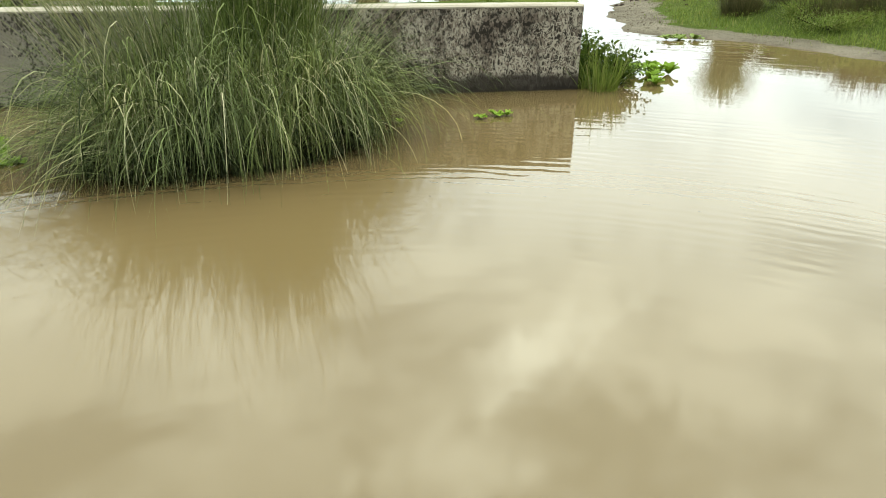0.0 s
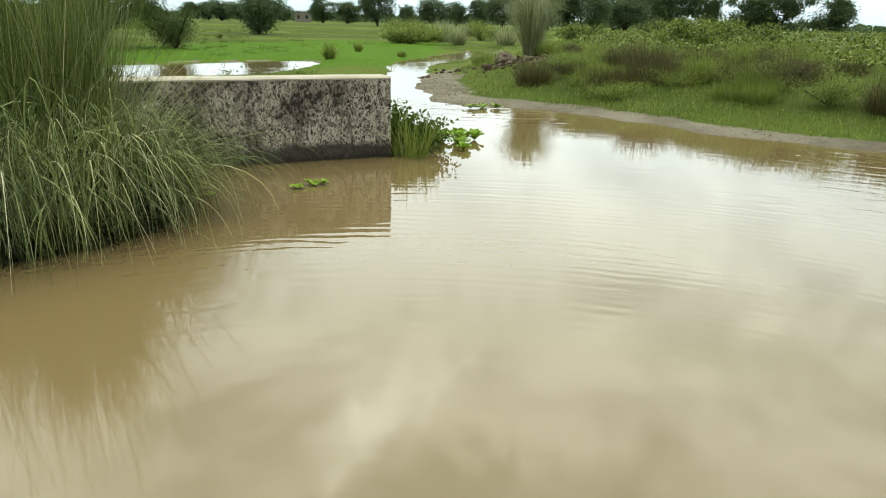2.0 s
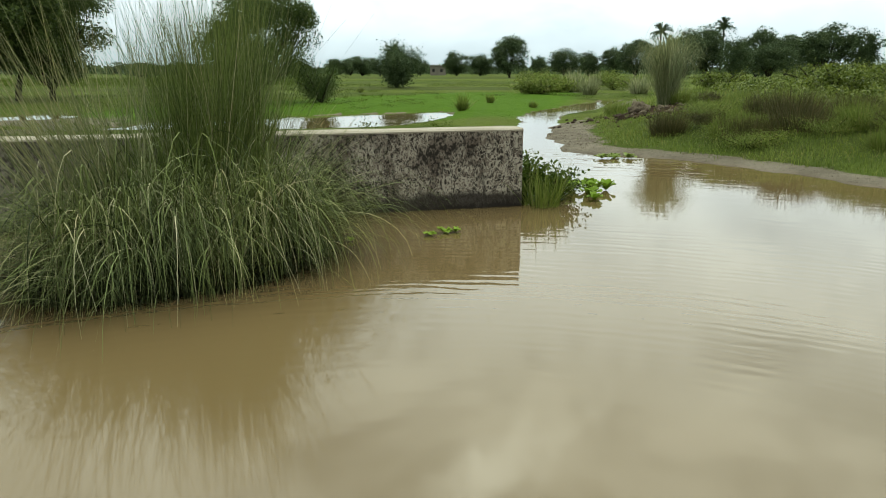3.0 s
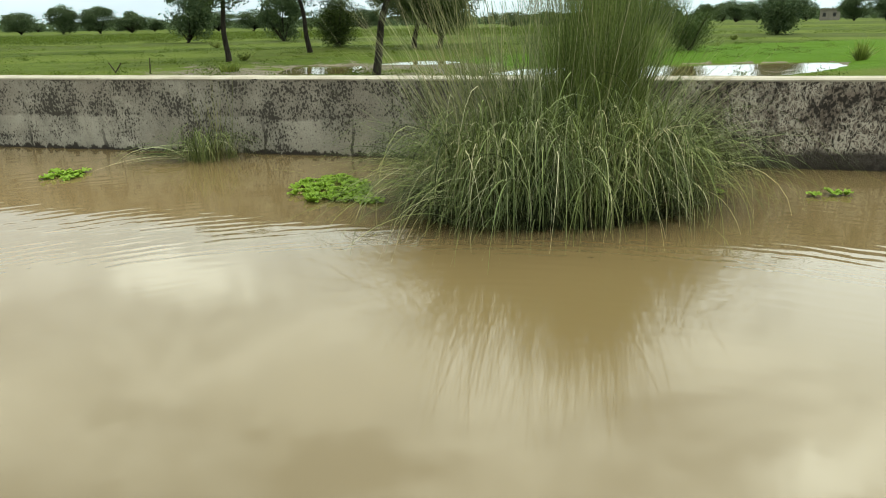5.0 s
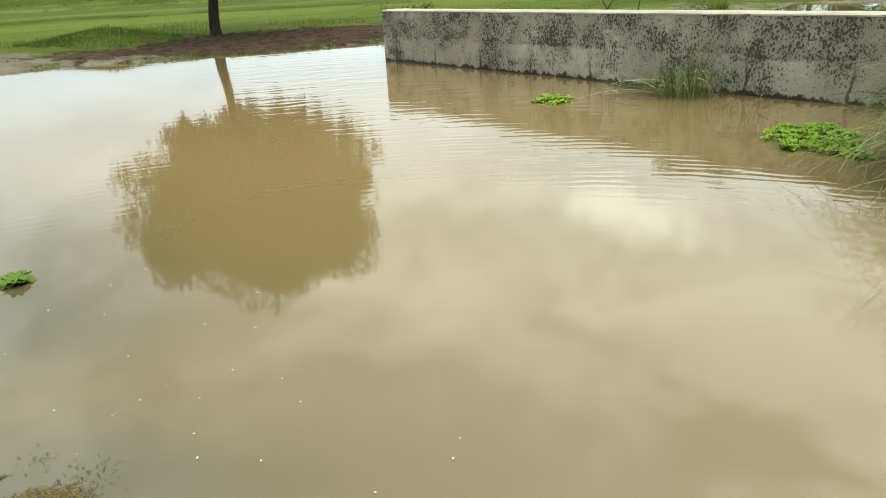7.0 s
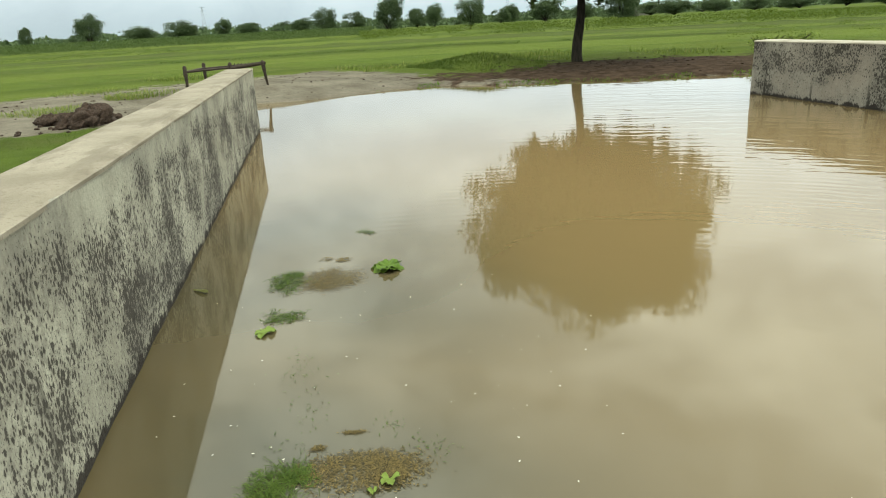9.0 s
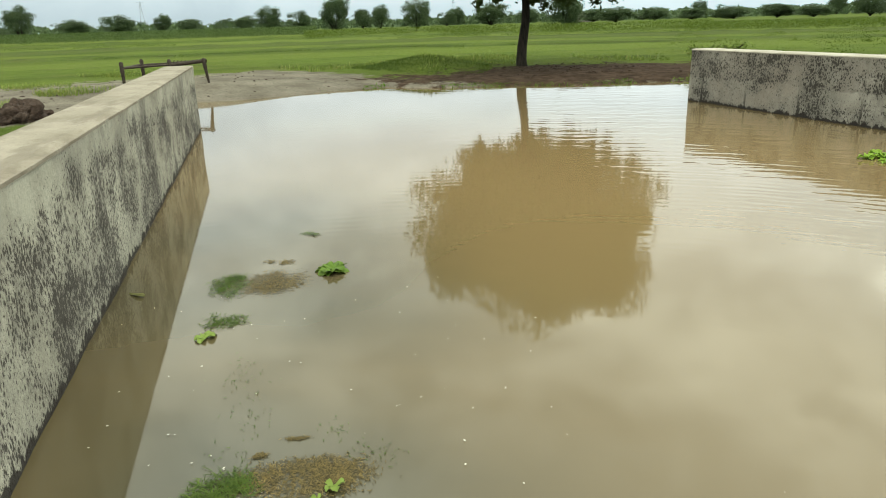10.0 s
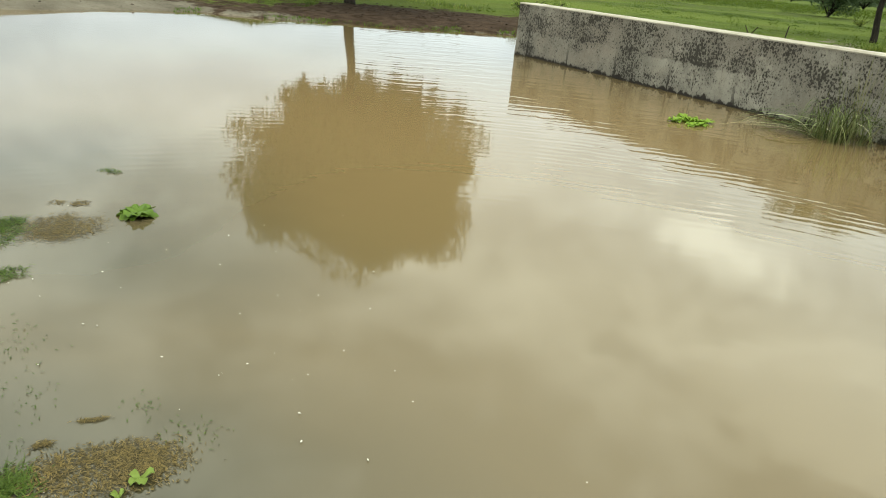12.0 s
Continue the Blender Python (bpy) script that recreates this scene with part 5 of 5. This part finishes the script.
np_part("foliage", *join([fan(rng2, 700, 0.0, 0.0, 0.16, 0.16, (0.2, 0.16), 0.8, (0.9, 2.0), (0.008, 0.016), (0.0, 0.12), 6),
                          arching(rng2, 60, 9, 0.16, (0.45, 0.95), (1.1, 1.75), (0.008, 0.016), (0.0, 6.28), 1.0, 9, 0.8, (0.7, 1.5))]), MAT_REED, reed)
for k in range(16):
    az, dist = rng2.uniform(-53, -42.5), rng2.uniform(42, 66)
    bx, by = -math.sin(radians(az)) * dist, math.cos(radians(az)) * dist
    if k % 3:
        build_bush("tall_weed", 900 + k, rng2.uniform(2.0, 4.2), rng2.uniform(0.7, 1.5), 2600, 0.13, MAT_BANK, "tall pale weeds where the channel bends away", (bx, by, height_at(bx, by)), "weeds", "weeds by the channel")
    else:
        build_tuft("tall_weed", 900 + k, 420, rng2.uniform(0.9, 1.9), rng2.uniform(1.2, 2.4), MAT_REED, "tall pale reedy weeds where the channel bends away", (bx, by, height_at(bx, by)), "weeds", "weeds by the channel", 0.04)
N = 80000
hx, hy, hz = scatter(rng, N, 9.5, 24, -2, 20, lambda x, y, z, mud, soil, d, into: (into > 0.7) & (mud < 0.5) & (soil < 0.45) & (wave(x, y, 1.4, 6.0) + 0.5 * wave(x, y, 4.0) > -0.3))
pts = np.stack([hx, hy, hz + rng.uniform(0.02, 0.16, len(hx)) * (1.1 + wave(hx, hy, 1.8, 2.0))], 1)
tagged(np_part("bank_herbs", *leaf_quads(rng, pts, rng.uniform(0.016, 0.036, len(hx)), 0.8), MAT_BANK), "low green herbs between the bank grass", "herbs", kind="stuff")
N = 170000
vx, vy, vz = scatter(rng, N, 14.5, 62, 0, 40, lambda x, y, z, mud, soil, d, into: (into > 4.5 + 1.2 * wave(x, y, 0.5)) & (wave(x, y, 0.55, 3.0) + 0.25 * wave(x, y, 2.7) > -0.75))
crop_h = 0.22 + 0.34 * (0.5 + 0.5 * wave(vx, vy, 0.8, 1.0)) + 0.14 * wave(vx, vy, 2.9, 2.0)
pts = np.stack([vx, vy, vz + np.maximum(crop_h, 0.05) * rng.uniform(0.25, 1.0, len(vx)) ** 0.5], 1)
tagged(np_part("crop", *leaf_quads(rng, pts, rng.uniform(0.06, 0.15, len(vx)), 1.0), MAT_VINE), "broad-leaved green crop covering the bank", "crop", kind="stuff")
for k, (bx, by, bw, bh) in enumerate([(21.5, 10.0, 2.2, 1.0), (24.0, 9.0, 2.4, 0.95), (30.0, 13.0, 3.4, 1.1), (38.0, 17.0, 4.5, 1.2), (34.0, 22.0, 3.4, 1.0), (44.0, 22.0, 5.0, 1.3)]):
    build_bush("crop_bush", 440 + k, bw, bh, 4200, 0.1, MAT_VINE, "leafy green bush rising out of the crop", (bx, by, height_at(bx, by)), group="bushes in the crop")

grass_sheet("bank_grass", 501, 90000, (9.5, 22, -2, 18), lambda x, y, z, mud, soil, d, into: (into > 0.5) & (mud + 0.35 * wave(x, y, 2.7, 1.0) + 0.2 * wave(x, y, 7.0) < 0.6) & (soil < 0.5), (0.08, 0.3), (0.006, 0.012), MAT_BANK, "mixed green grass on the bank", 0.6)
grass_sheet("bank_edge_grass", 502, 16000, (9.5, 18, -2, 17), lambda x, y, z, mud, soil, d, into: (into > 0.2) & (into < 2.2) & (mud + 0.4 * wave(x, y, 2.7, 1.0) + 0.25 * wave(x, y, 7.0) < 0.7) & (soil < 0.5), (0.06, 0.16), (0.008, 0.014), MAT_FIELD, "short bright grass at the edge of the bank")
grass_sheet("far_bank_grass", 503, 20000, (15, 60, 8, 52), lambda x, y, z, mud, soil, d, into: (mud < 0.5) & (into > 0.3), (0.2, 0.5), (0.02, 0.05), MAT_BANK, "tall mixed grass beyond the channel")
grass_sheet("marsh_grass", 504, 22000, (7, 36, 16, 37), lambda x, y, z, mud, soil, d, into: (into <= 0) & (d > 0.25) & (y > 20.5 - 0.1 * (x - 9)) | ((into <= 0) & (d > 0.2) & (x > 11)), (0.04, 0.09), (0.012, 0.026), MAT_BRIGHT, "short bright green marsh grass by the puddle")
grass_sheet("field_grass", 505, 45000, (-46, 9, 15, 62), lambda x, y, z, mud, soil, d, into: (d > 0.4) & (mud < 0.45) & (soil < 0.4), (0.03, 0.08), (0.012, 0.03), MAT_FIELD, "short green grass of the open field")
grass_sheet("field_grass", 506, 36000, (-60, -13, -6, 40), lambda x, y, z, mud, soil, d, into: (d > 0.4) & (mud < 0.45) & (soil < 0.4), (0.03, 0.08), (0.012, 0.03), MAT_FIELD, "short green grass of the field beyond the sand")
grass_sheet("shore_grass", 507, 40000, (-16, -8.5, 7.5, 15.5), lambda x, y, z, mud, soil, d, into: (np.abs(d) < 0.32) & (wave(x, y, 1.1, 5.0) > 0.05), (0.05, 0.14), (0.012, 0.025), MAT_BRIGHT, "thin green grass along the pond's edge", 0.6)
grass_sheet("tree_grass", 508, 9000, (-21, -13.5, 9.5, 18.5), lambda x, y, z, mud, soil, d, into: (d > 2.2) & (soil < 0.25) & (wave(x, y, 0.9, 1.5) > -0.2), (0.12, 0.3), (0.015, 0.03), MAT_BANK, "darker longer grass round the tree")
grass_sheet("mound_grass", 509, 26000, (-20, -13.5, 9.0, 14.5), lambda x, y, z, mud, soil, d, into: (((x + 16.6) / 2.6) ** 2 + ((y - 11.9) / 1.5) ** 2 < 1.0 + 0.3 * wave(x, y, 2.0)) & (d > 1.0), (0.07, 0.17), (0.01, 0.02), MAT_WEED2, "dense dark grass mound beside the bare soil", 0.5)
grass_sheet("sand_edge_grass", 510, 30000, (-20, -10.5, -3.5, 2.0), lambda x, y, z, mud, soil, d, into: (mud < 0.5) & (d > 0.3), (0.03, 0.09), (0.006, 0.014), MAT_WEED2, "short green grass behind the side wall", 0.6)
for k, (az, dist, bh, bw, kind) in enumerate([(-37.9, 26, 0.8, 0.5, 0), (-40.1, 31, 0.5, 0.45, 0), (-43.5, 29, 0.35, 0.5, 0), (-29.7, 45, 0.3, 0.6, 1), (7.5, 29, 0.3, 0.8, 1), (8.6, 22.5, 0.38, 1.1, 0), (9.3, 45, 0.5, 1.2, 1), (33, 22, 0.5, 1.3, 1), (31, 25, 0.4, 1.1, 1), (80, 17, 0.16, 3.6, 2), (83, 20, 0.16, 4.7, 2), (86, 15.5, 0.16, 4.2, 2), (77, 24, 0.16, 5.2, 2)]):
    bx, by = -math.sin(radians(az)) * dist, math.cos(radians(az)) * dist
    if kind == 2:
        build_tuft("grass_patch", 460 + k, 1500, bh, bw, MAT_BANK, "low ragged patch of green weeds on sand", (bx, by, height_at(bx, by)), wide=0.012)
    elif kind:
        build_bush("low_bush", 460 + k, bw, bh, 700, 0.06, MAT_BANK, "low weedy bush in the open field", (bx, by, height_at(bx, by)))
    else:
        build_tuft("grass_tuft", 460 + k, 420, bh, bw, MAT_BANK, "dark upright grass tuft in the field", (bx, by, height_at(bx, by)), wide=0.02)

N = 80000
ba = np.radians(rng.uniform(-60, 100, N))
ring = rng.choice([38.0, 38.0, 62.0, 62.0, 78.0, 95.0, 95.0], N)
bx, by = -np.sin(ba) * ring, np.cos(ba) * ring
ring = ring + 2.0 * wave(bx, by, 0.07, 24.5) + rng.normal(0, 0.14, N)
bx, by = -np.sin(ba) * ring, np.cos(ba) * ring
bz, bmud, bsoil, bd, binto = land(bx, by)
ok = (bd > 0.5) & (binto <= 0) & (bmud < 0.5) & (wave(bx, by, 0.16, 4.0) + 0.5 * wave(bx, by, 1.3) > -0.2)
grown = np.clip(ring / 60.0, 0.4, 1.0)
pts = np.stack([bx, by, bz + rng.uniform(0.0, 0.2, N) * grown], 1)[ok]
tagged(np_part("bund_weeds", *leaf_quads(rng, pts, rng.uniform(0.04, 0.11, len(pts)) * grown[ok], 0.4), MAT_WEED2), "dark weeds along the field bunds", "weeds", kind="stuff")
N = 80000
ca, cd = np.radians(rng.uniform(-26, 34, N)), rng.uniform(66, 100, N)
pts = np.stack([-np.sin(ca) * cd, np.cos(ca) * cd, 0.15 + rng.uniform(0.1, 0.55, N)], 1)
tagged(np_part("far_crop", *leaf_quads(rng, pts, rng.uniform(0.09, 0.19, N), 0.4), MAT_FIELD), "tall yellow-green crop strip across the fields", "crop", kind="stuff")
N = 40000
ca, cd = np.radians(rng.uniform(32, 63, N)), rng.uniform(74, 112, N)
ok = wave(-np.sin(ca) * cd, np.cos(ca) * cd, 0.13, 2.0) + 0.6 * wave(-np.sin(ca) * cd, np.cos(ca) * cd, 0.5, 1.0) > -0.1
pts = np.stack([-np.sin(ca) * cd, np.cos(ca) * cd, 0.15 + rng.uniform(0.0, 0.8, N)], 1)[ok]
tagged(np_part("far_weeds", *leaf_quads(rng, pts, rng.uniform(0.1, 0.22, len(pts)), 0.4), MAT_FIELD), "broken belt of taller weeds across the fields", "weeds", kind="stuff")
for count, span, mat, label in ((300, (-36, 36, 17, 62), MAT_FIELD, "scattered low weed clumps in the rough field"), (90, (-36, 36, 17, 50), MAT_WEED2, "scattered dark weed clumps in the rough field")):
    ca, cd = np.radians(rng.uniform(span[0], span[1], count)), span[2] + (span[3] - span[2]) * rng.uniform(0, 1, count) ** 1.3
    cx, cy = -np.sin(ca) * cd, np.cos(ca) * cd
    cz, cm, cs, cdist, cinto = land(cx, cy)
    good = np.nonzero((cdist > 1.4) & (cinto <= 0) & (cs < 0.3))[0]
    pick = np.repeat(good, 90)
    wide, tall = rng.uniform(0.2, 0.9, count), rng.uniform(0.06, 0.22, count)
    pts = np.stack([cx[pick], cy[pick], cz[pick]], 1) + np.stack([rng.normal(0, 0.5, len(pick)) * wide[pick], rng.normal(0, 0.5, len(pick)) * wide[pick], np.abs(rng.normal(0, 0.6, len(pick))) * tall[pick]], 1)
    tagged(np_part("field_weeds", *leaf_quads(rng, pts, rng.uniform(0.03, 0.075, len(pick)), 0.4), mat), label, "weeds", kind="stuff")
N = 60000
ca, cd = np.radians(rng.uniform(62, 98, N)), rng.uniform(105, 150, N)
pts = np.stack([-np.sin(ca) * cd, np.cos(ca) * cd, 0.2 + rng.uniform(0.1, 1.3, N)], 1)
tagged(np_part("far_crop", *leaf_quads(rng, pts, rng.uniform(0.12, 0.24, N), 0.4), MAT_TREE_PALE), "tall dark green crop strip before the trees", "crop", kind="stuff")

# ---- trees ----
build_tree("shade_tree", 601, 6.75, 6.3, 1.9, 110000, 0.14, MAT_TREE, "broad spreading tree with a dark trunk by the pond", 0.135, 0.0, 150, 3.8, lift=0.25, shift=(0.5, 0.35), drapes=34, base=(-14.75, 14.1, height_at(-14.75, 14.1)))
NEAR = [(0.8, 18.3, 3.5, 3.4, 1.9, 0.12, 0.4), (-4.25, 28.0, 6.2, 4.4, 2.3, 0.12, 0.0), (-1.5, 35.0, 6.8, 5.0, 2.4, 0.14, -0.3), (3.75, 37.5, 7.0, 6.6, 1.3, 0.16, 0.2),
        (4.9, 36.2, 6.4, 5.4, 0.5, 0.16, 0.1), (11.9, 30.0, 4.9, 5.2, 0.6, 0.14, 0.2)]
for k, (tx, ty, th, tw, tb, tr, ln) in enumerate(NEAR):
    build_tree("tree", 610 + k, th, tw, tb, 56000, 0.1, MAT_TREE if k < 5 else MAT_TREE_PALE, "dark feathery thorn tree standing behind the wall" if k < 5 else "round pale green tree behind the wall", tr * 0.85, ln, 75, 2.6, group="trees behind the wall", base=(tx, ty, height_at(tx, ty)))
build_bush("bush", 630, 2.8, 1.8, 9000, 0.07, MAT_TREE_PALE, "spreading bush with arching twigs by the marsh", (13.9, 27.6, 0.15))
build_bush("bush", 631, 3.2, 3.3, 9000, 0.12, MAT_TREE, "tall round dark green bush in the field", (-0.1, 39.2, 0.15))
build_bush("bush", 632, 4.2, 3.5, 16000, 0.16, MAT_FAR_HAZED, "large round dark green bush tree in the field", (31.2, 48.9, 0.15))


def far_place(az, dist, h, w, proto, k):
    x, y = -math.sin(radians(az)) * dist, math.cos(radians(az)) * dist
    m = pose(x, y, height_at(x, y) - 0.1, 0, 0, (k * 77) % 360) @ Matrix.Diagonal((w / 7.0, w / 7.0, h / 8.0, 1))
    return copy_thing(proto, m)


PROTOS = []
for k, (bole, lf, cl, fl) in enumerate([(0.3, 0.45, 95, 2.2), (0.1, 0.45, 100, 2.4), (0.7, 0.4, 80, 2.1), (0.2, 0.45, 95, 2.3), (0.05, 0.45, 100, 2.2)]):
    x0 = -math.sin(radians(15 + 9 * k)) * 330
    PROTOS.append(build_tree("tree", 700 + k, 8.0, 7.0, bole, 11000, lf * 0.7, MAT_FAR_HAZED, "dark round tree on the far horizon", 0.2, 0.1 * k, cl, fl, group="trees on the horizon", lobes=3 + k % 3, base=(x0, math.cos(radians(15 + 9 * k)) * 330, 0.1)))
FAR_PROTOS = []
for k in range(3):
    x0 = -math.sin(radians(-20 - 9 * k)) * 380
    FAR_PROTOS.append(build_tree("tree", 740 + k, 8.0, 7.0, 0.3, 1500, 0.5, MAT_FAR_HAZED, "small dark tree in the far woodland line", 0.2, 0.1, 40, 2.5, group="trees on the horizon", lobes=4, base=(x0, math.cos(radians(-20 - 9 * k)) * 380, 0.1)))
RIGHT = [(-27.6, 220, 5.2, 5.2), (-29.8, 200, 5.4, 7.0), (-34.4, 210, 5.2, 5.0), (-37.3, 200, 6.8, 6.8), (-39.1, 200, 6.2, 7.0), (-41.5, 150, 8.6, 7.4), (-43.8, 220, 6.0, 4.6),
         (-45.8, 180, 7.2, 9.0), (-47.6, 200, 6.6, 6.4), (-49.3, 200, 7.9, 6.2), (-51.2, 180, 8.9, 8.4), (-54.7, 160, 9.8, 8.4), (-56.1, 165, 11.4, 9.8), (-58.0, 130, 6.8, 5.6)]
RIGHT2 = [(-59.7, 160, 10.2, 7.2), (-61.6, 160, 8.6, 6.6), (-64.0, 150, 9.8, 8.6), (-66.0, 150, 9.4, 6.4), (-68.5, 150, 8.6, 8.0), (-71, 150, 9.0, 8.0), (-53.0, 190, 8.0, 8.0), (-60.6, 140, 6.6, 6.4), (-63.0, 170, 8.2, 6.0), (-74, 150, 8.4, 8)]
MIDDLE = [(19.5, 180, 6.4, 6.4), (17.1, 180, 6.0, 7.4), (15.0, 190, 4.4, 8.2), (13.5, 220, 3.8, 6.4), (-13.2, 170, 3.4, 8.0), (-16, 180, 3.6, 8.0), (-18.5, 190, 3.4, 8.0), (-28.9, 220, 5.6, 6.0), (-31.2, 190, 5.6, 7.0),
          (11.4, 61, 4.9, 4.2), (4.3, 59, 4.4, 3.6), (22, 190, 5, 7), (9, 190, 5, 8), (6.5, 170, 5, 9), (1.5, 180, 5.0, 10), (-2, 180, 5, 9)]
LEFT = [(86.2, 220, 5.9, 3.2), (82.2, 190, 7.6, 5.6), (79.1, 240, 5.4, 10.0), (76.4, 230, 6.0, 10.0), (73.1, 240, 6.4, 4.8), (71.2, 250, 4.8, 7.8), (67.2, 240, 5.2, 6.8), (65.6, 210, 7.6, 6.6), (63.4, 250, 6.6, 7.2), (60.5, 136, 6.9, 4.8),
        (58.4, 240, 6.4, 5.6), (57.0, 220, 7.0, 4.6), (54.3, 120, 5.6, 4.8), (51.9, 250, 5.2, 6.0), (48.3, 220, 6.8, 9.5)]
LEFT2 = [(42.8, 88, 4.4, 4.4), (38.9, 220, 4.4, 9.6), (36.1, 220, 4.2, 8.2), (33.4, 240, 3.8, 8.4), (30.5, 220, 3.6, 9.2), (27.7, 220, 3.8, 9.2), (25.4, 210, 3.4, 8.2), (45.5, 230, 5.5, 7), (40.5, 250, 4.5, 9)]
k = 0
for row in RIGHT + RIGHT2 + MIDDLE + LEFT + LEFT2:
    far_place(row[0], row[1], row[2], row[3] * (1.12 if row[1] > 130 else 1.0), PROTOS[k % 5], k)
    k += 1
rng = np.random.default_rng(720)
for az in np.arange(-78, 96, 1.9):
    far_place(az + rng.uniform(-1, 1), rng.uniform(280, 420), rng.uniform(3.6, 6.6), rng.uniform(6, 10), FAR_PROTOS[k % 3], k)
    k += 1
for az, dist, ph in ((-52.8, 160, 10.9), (-57.2, 168, 12.2)):
    build_palm(az, dist, ph, "palms on the horizon")
N = 36000
wa, wd = np.radians(rng.uniform(-85, 100, N)), rng.uniform(330, 460, N)
hedge = 2.9 + 1.6 * np.abs(wave(wa * 40, wa * 23, 1.0)) + 0.8 * wave(wa * 170, wa * 90, 1.0)
pts = np.stack([-np.sin(wa) * wd, np.cos(wa) * wd, 0.3 + hedge * rng.uniform(0, 1, N)], 1)
tagged(np_part("far_woods", *leaf_quads(rng, pts, rng.uniform(1.2, 3.0, N), 0.2), MAT_FAR_HAZED), "low dark line of distant woods", "woods", kind="stuff")

# ---- far buildings and pylons ----
def far_house(az, dist, w, h):
    x, y = -math.sin(radians(az)) * dist, math.cos(radians(az)) * dist
    root = thing("house", pose(x, y, 0.1, 0, 0, az), "small flat-roofed plastered house far off", "house")
    bm = bmesh.new()
    bmesh.ops.create_cube(bm, size=1.0, matrix=Matrix.Translation((0, 0, h / 2)) @ Matrix.Diagonal((w, w * 0.7, h, 1)))
    bmesh.ops.bevel(bm, geom=bm.edges[:], offset=0.05, segments=1)
    shell = part("wall", bm, MAT_PLASTER, root)
    bm = bmesh.new()
    bmesh.ops.create_cube(bm, size=1.0, matrix=Matrix.Translation((0, 0, h + 0.16)) @ Matrix.Diagonal((w + 0.6, w * 0.7 + 0.6, 0.3, 1)))
    part("roof", bm, MAT_PLASTER, root)
    for dx in (-0.28, 0.22):
        bm = bmesh.new()
        bmesh.ops.create_cube(bm, size=1.0, matrix=Matrix.Translation((dx * w, -w * 0.35 - 0.03, h * 0.55)) @ Matrix.Diagonal((w * 0.16, 0.06, h * 0.35, 1)))
        part("window", bm, MAT_DARK, shell)


far_house(-35.8, 230, 5.0, 2.9)
far_house(41.1, 270, 6.5, 3.2)


def pylon(az, dist, h):
    x, y = -math.sin(radians(az)) * dist, math.cos(radians(az)) * dist
    root = thing("pylon", pose(x, y, 0, 0, 0, az), "grey lattice power pylon on the horizon", "pylon")
    lv = np.linspace(0, 1, 9)
    half = lambda u: (1 - u) ** 1.2 * h * 0.085 + h * 0.012
    legs, braces = [], []
    for sx in (-1, 1):
        for sy in (-1, 1):
            legs.append(tube(np.array([[sx * half(u), sy * half(u), u * h] for u in lv]), np.full(9, 0.09), 4))
    for a, b in zip(lv[:-1], lv[1:]):
        for sy in (-1, 1):
            for sx in (-1, 1):
                braces.append(tube(np.array([[sx * half(a), sy * half(a), a * h], [-sx * half(b), sy * half(b), b * h]]), [0.05, 0.05], 4))
    tower = np_part("tower", *join(legs), MAT_STEEL, root)
    np_part("bracing", *join(braces), MAT_STEEL, tower)
    for u in (0.72, 0.84, 0.95):
        np_part("crossarm", *tube(np.array([[-h * 0.11, 0, u * h], [0, 0, u * h + 0.3], [h * 0.11, 0, u * h]]), [0.05, 0.12, 0.05], 4), MAT_STEEL, tower)


pylon(51.3, 520, 20)
pylon(74.4, 620, 24)
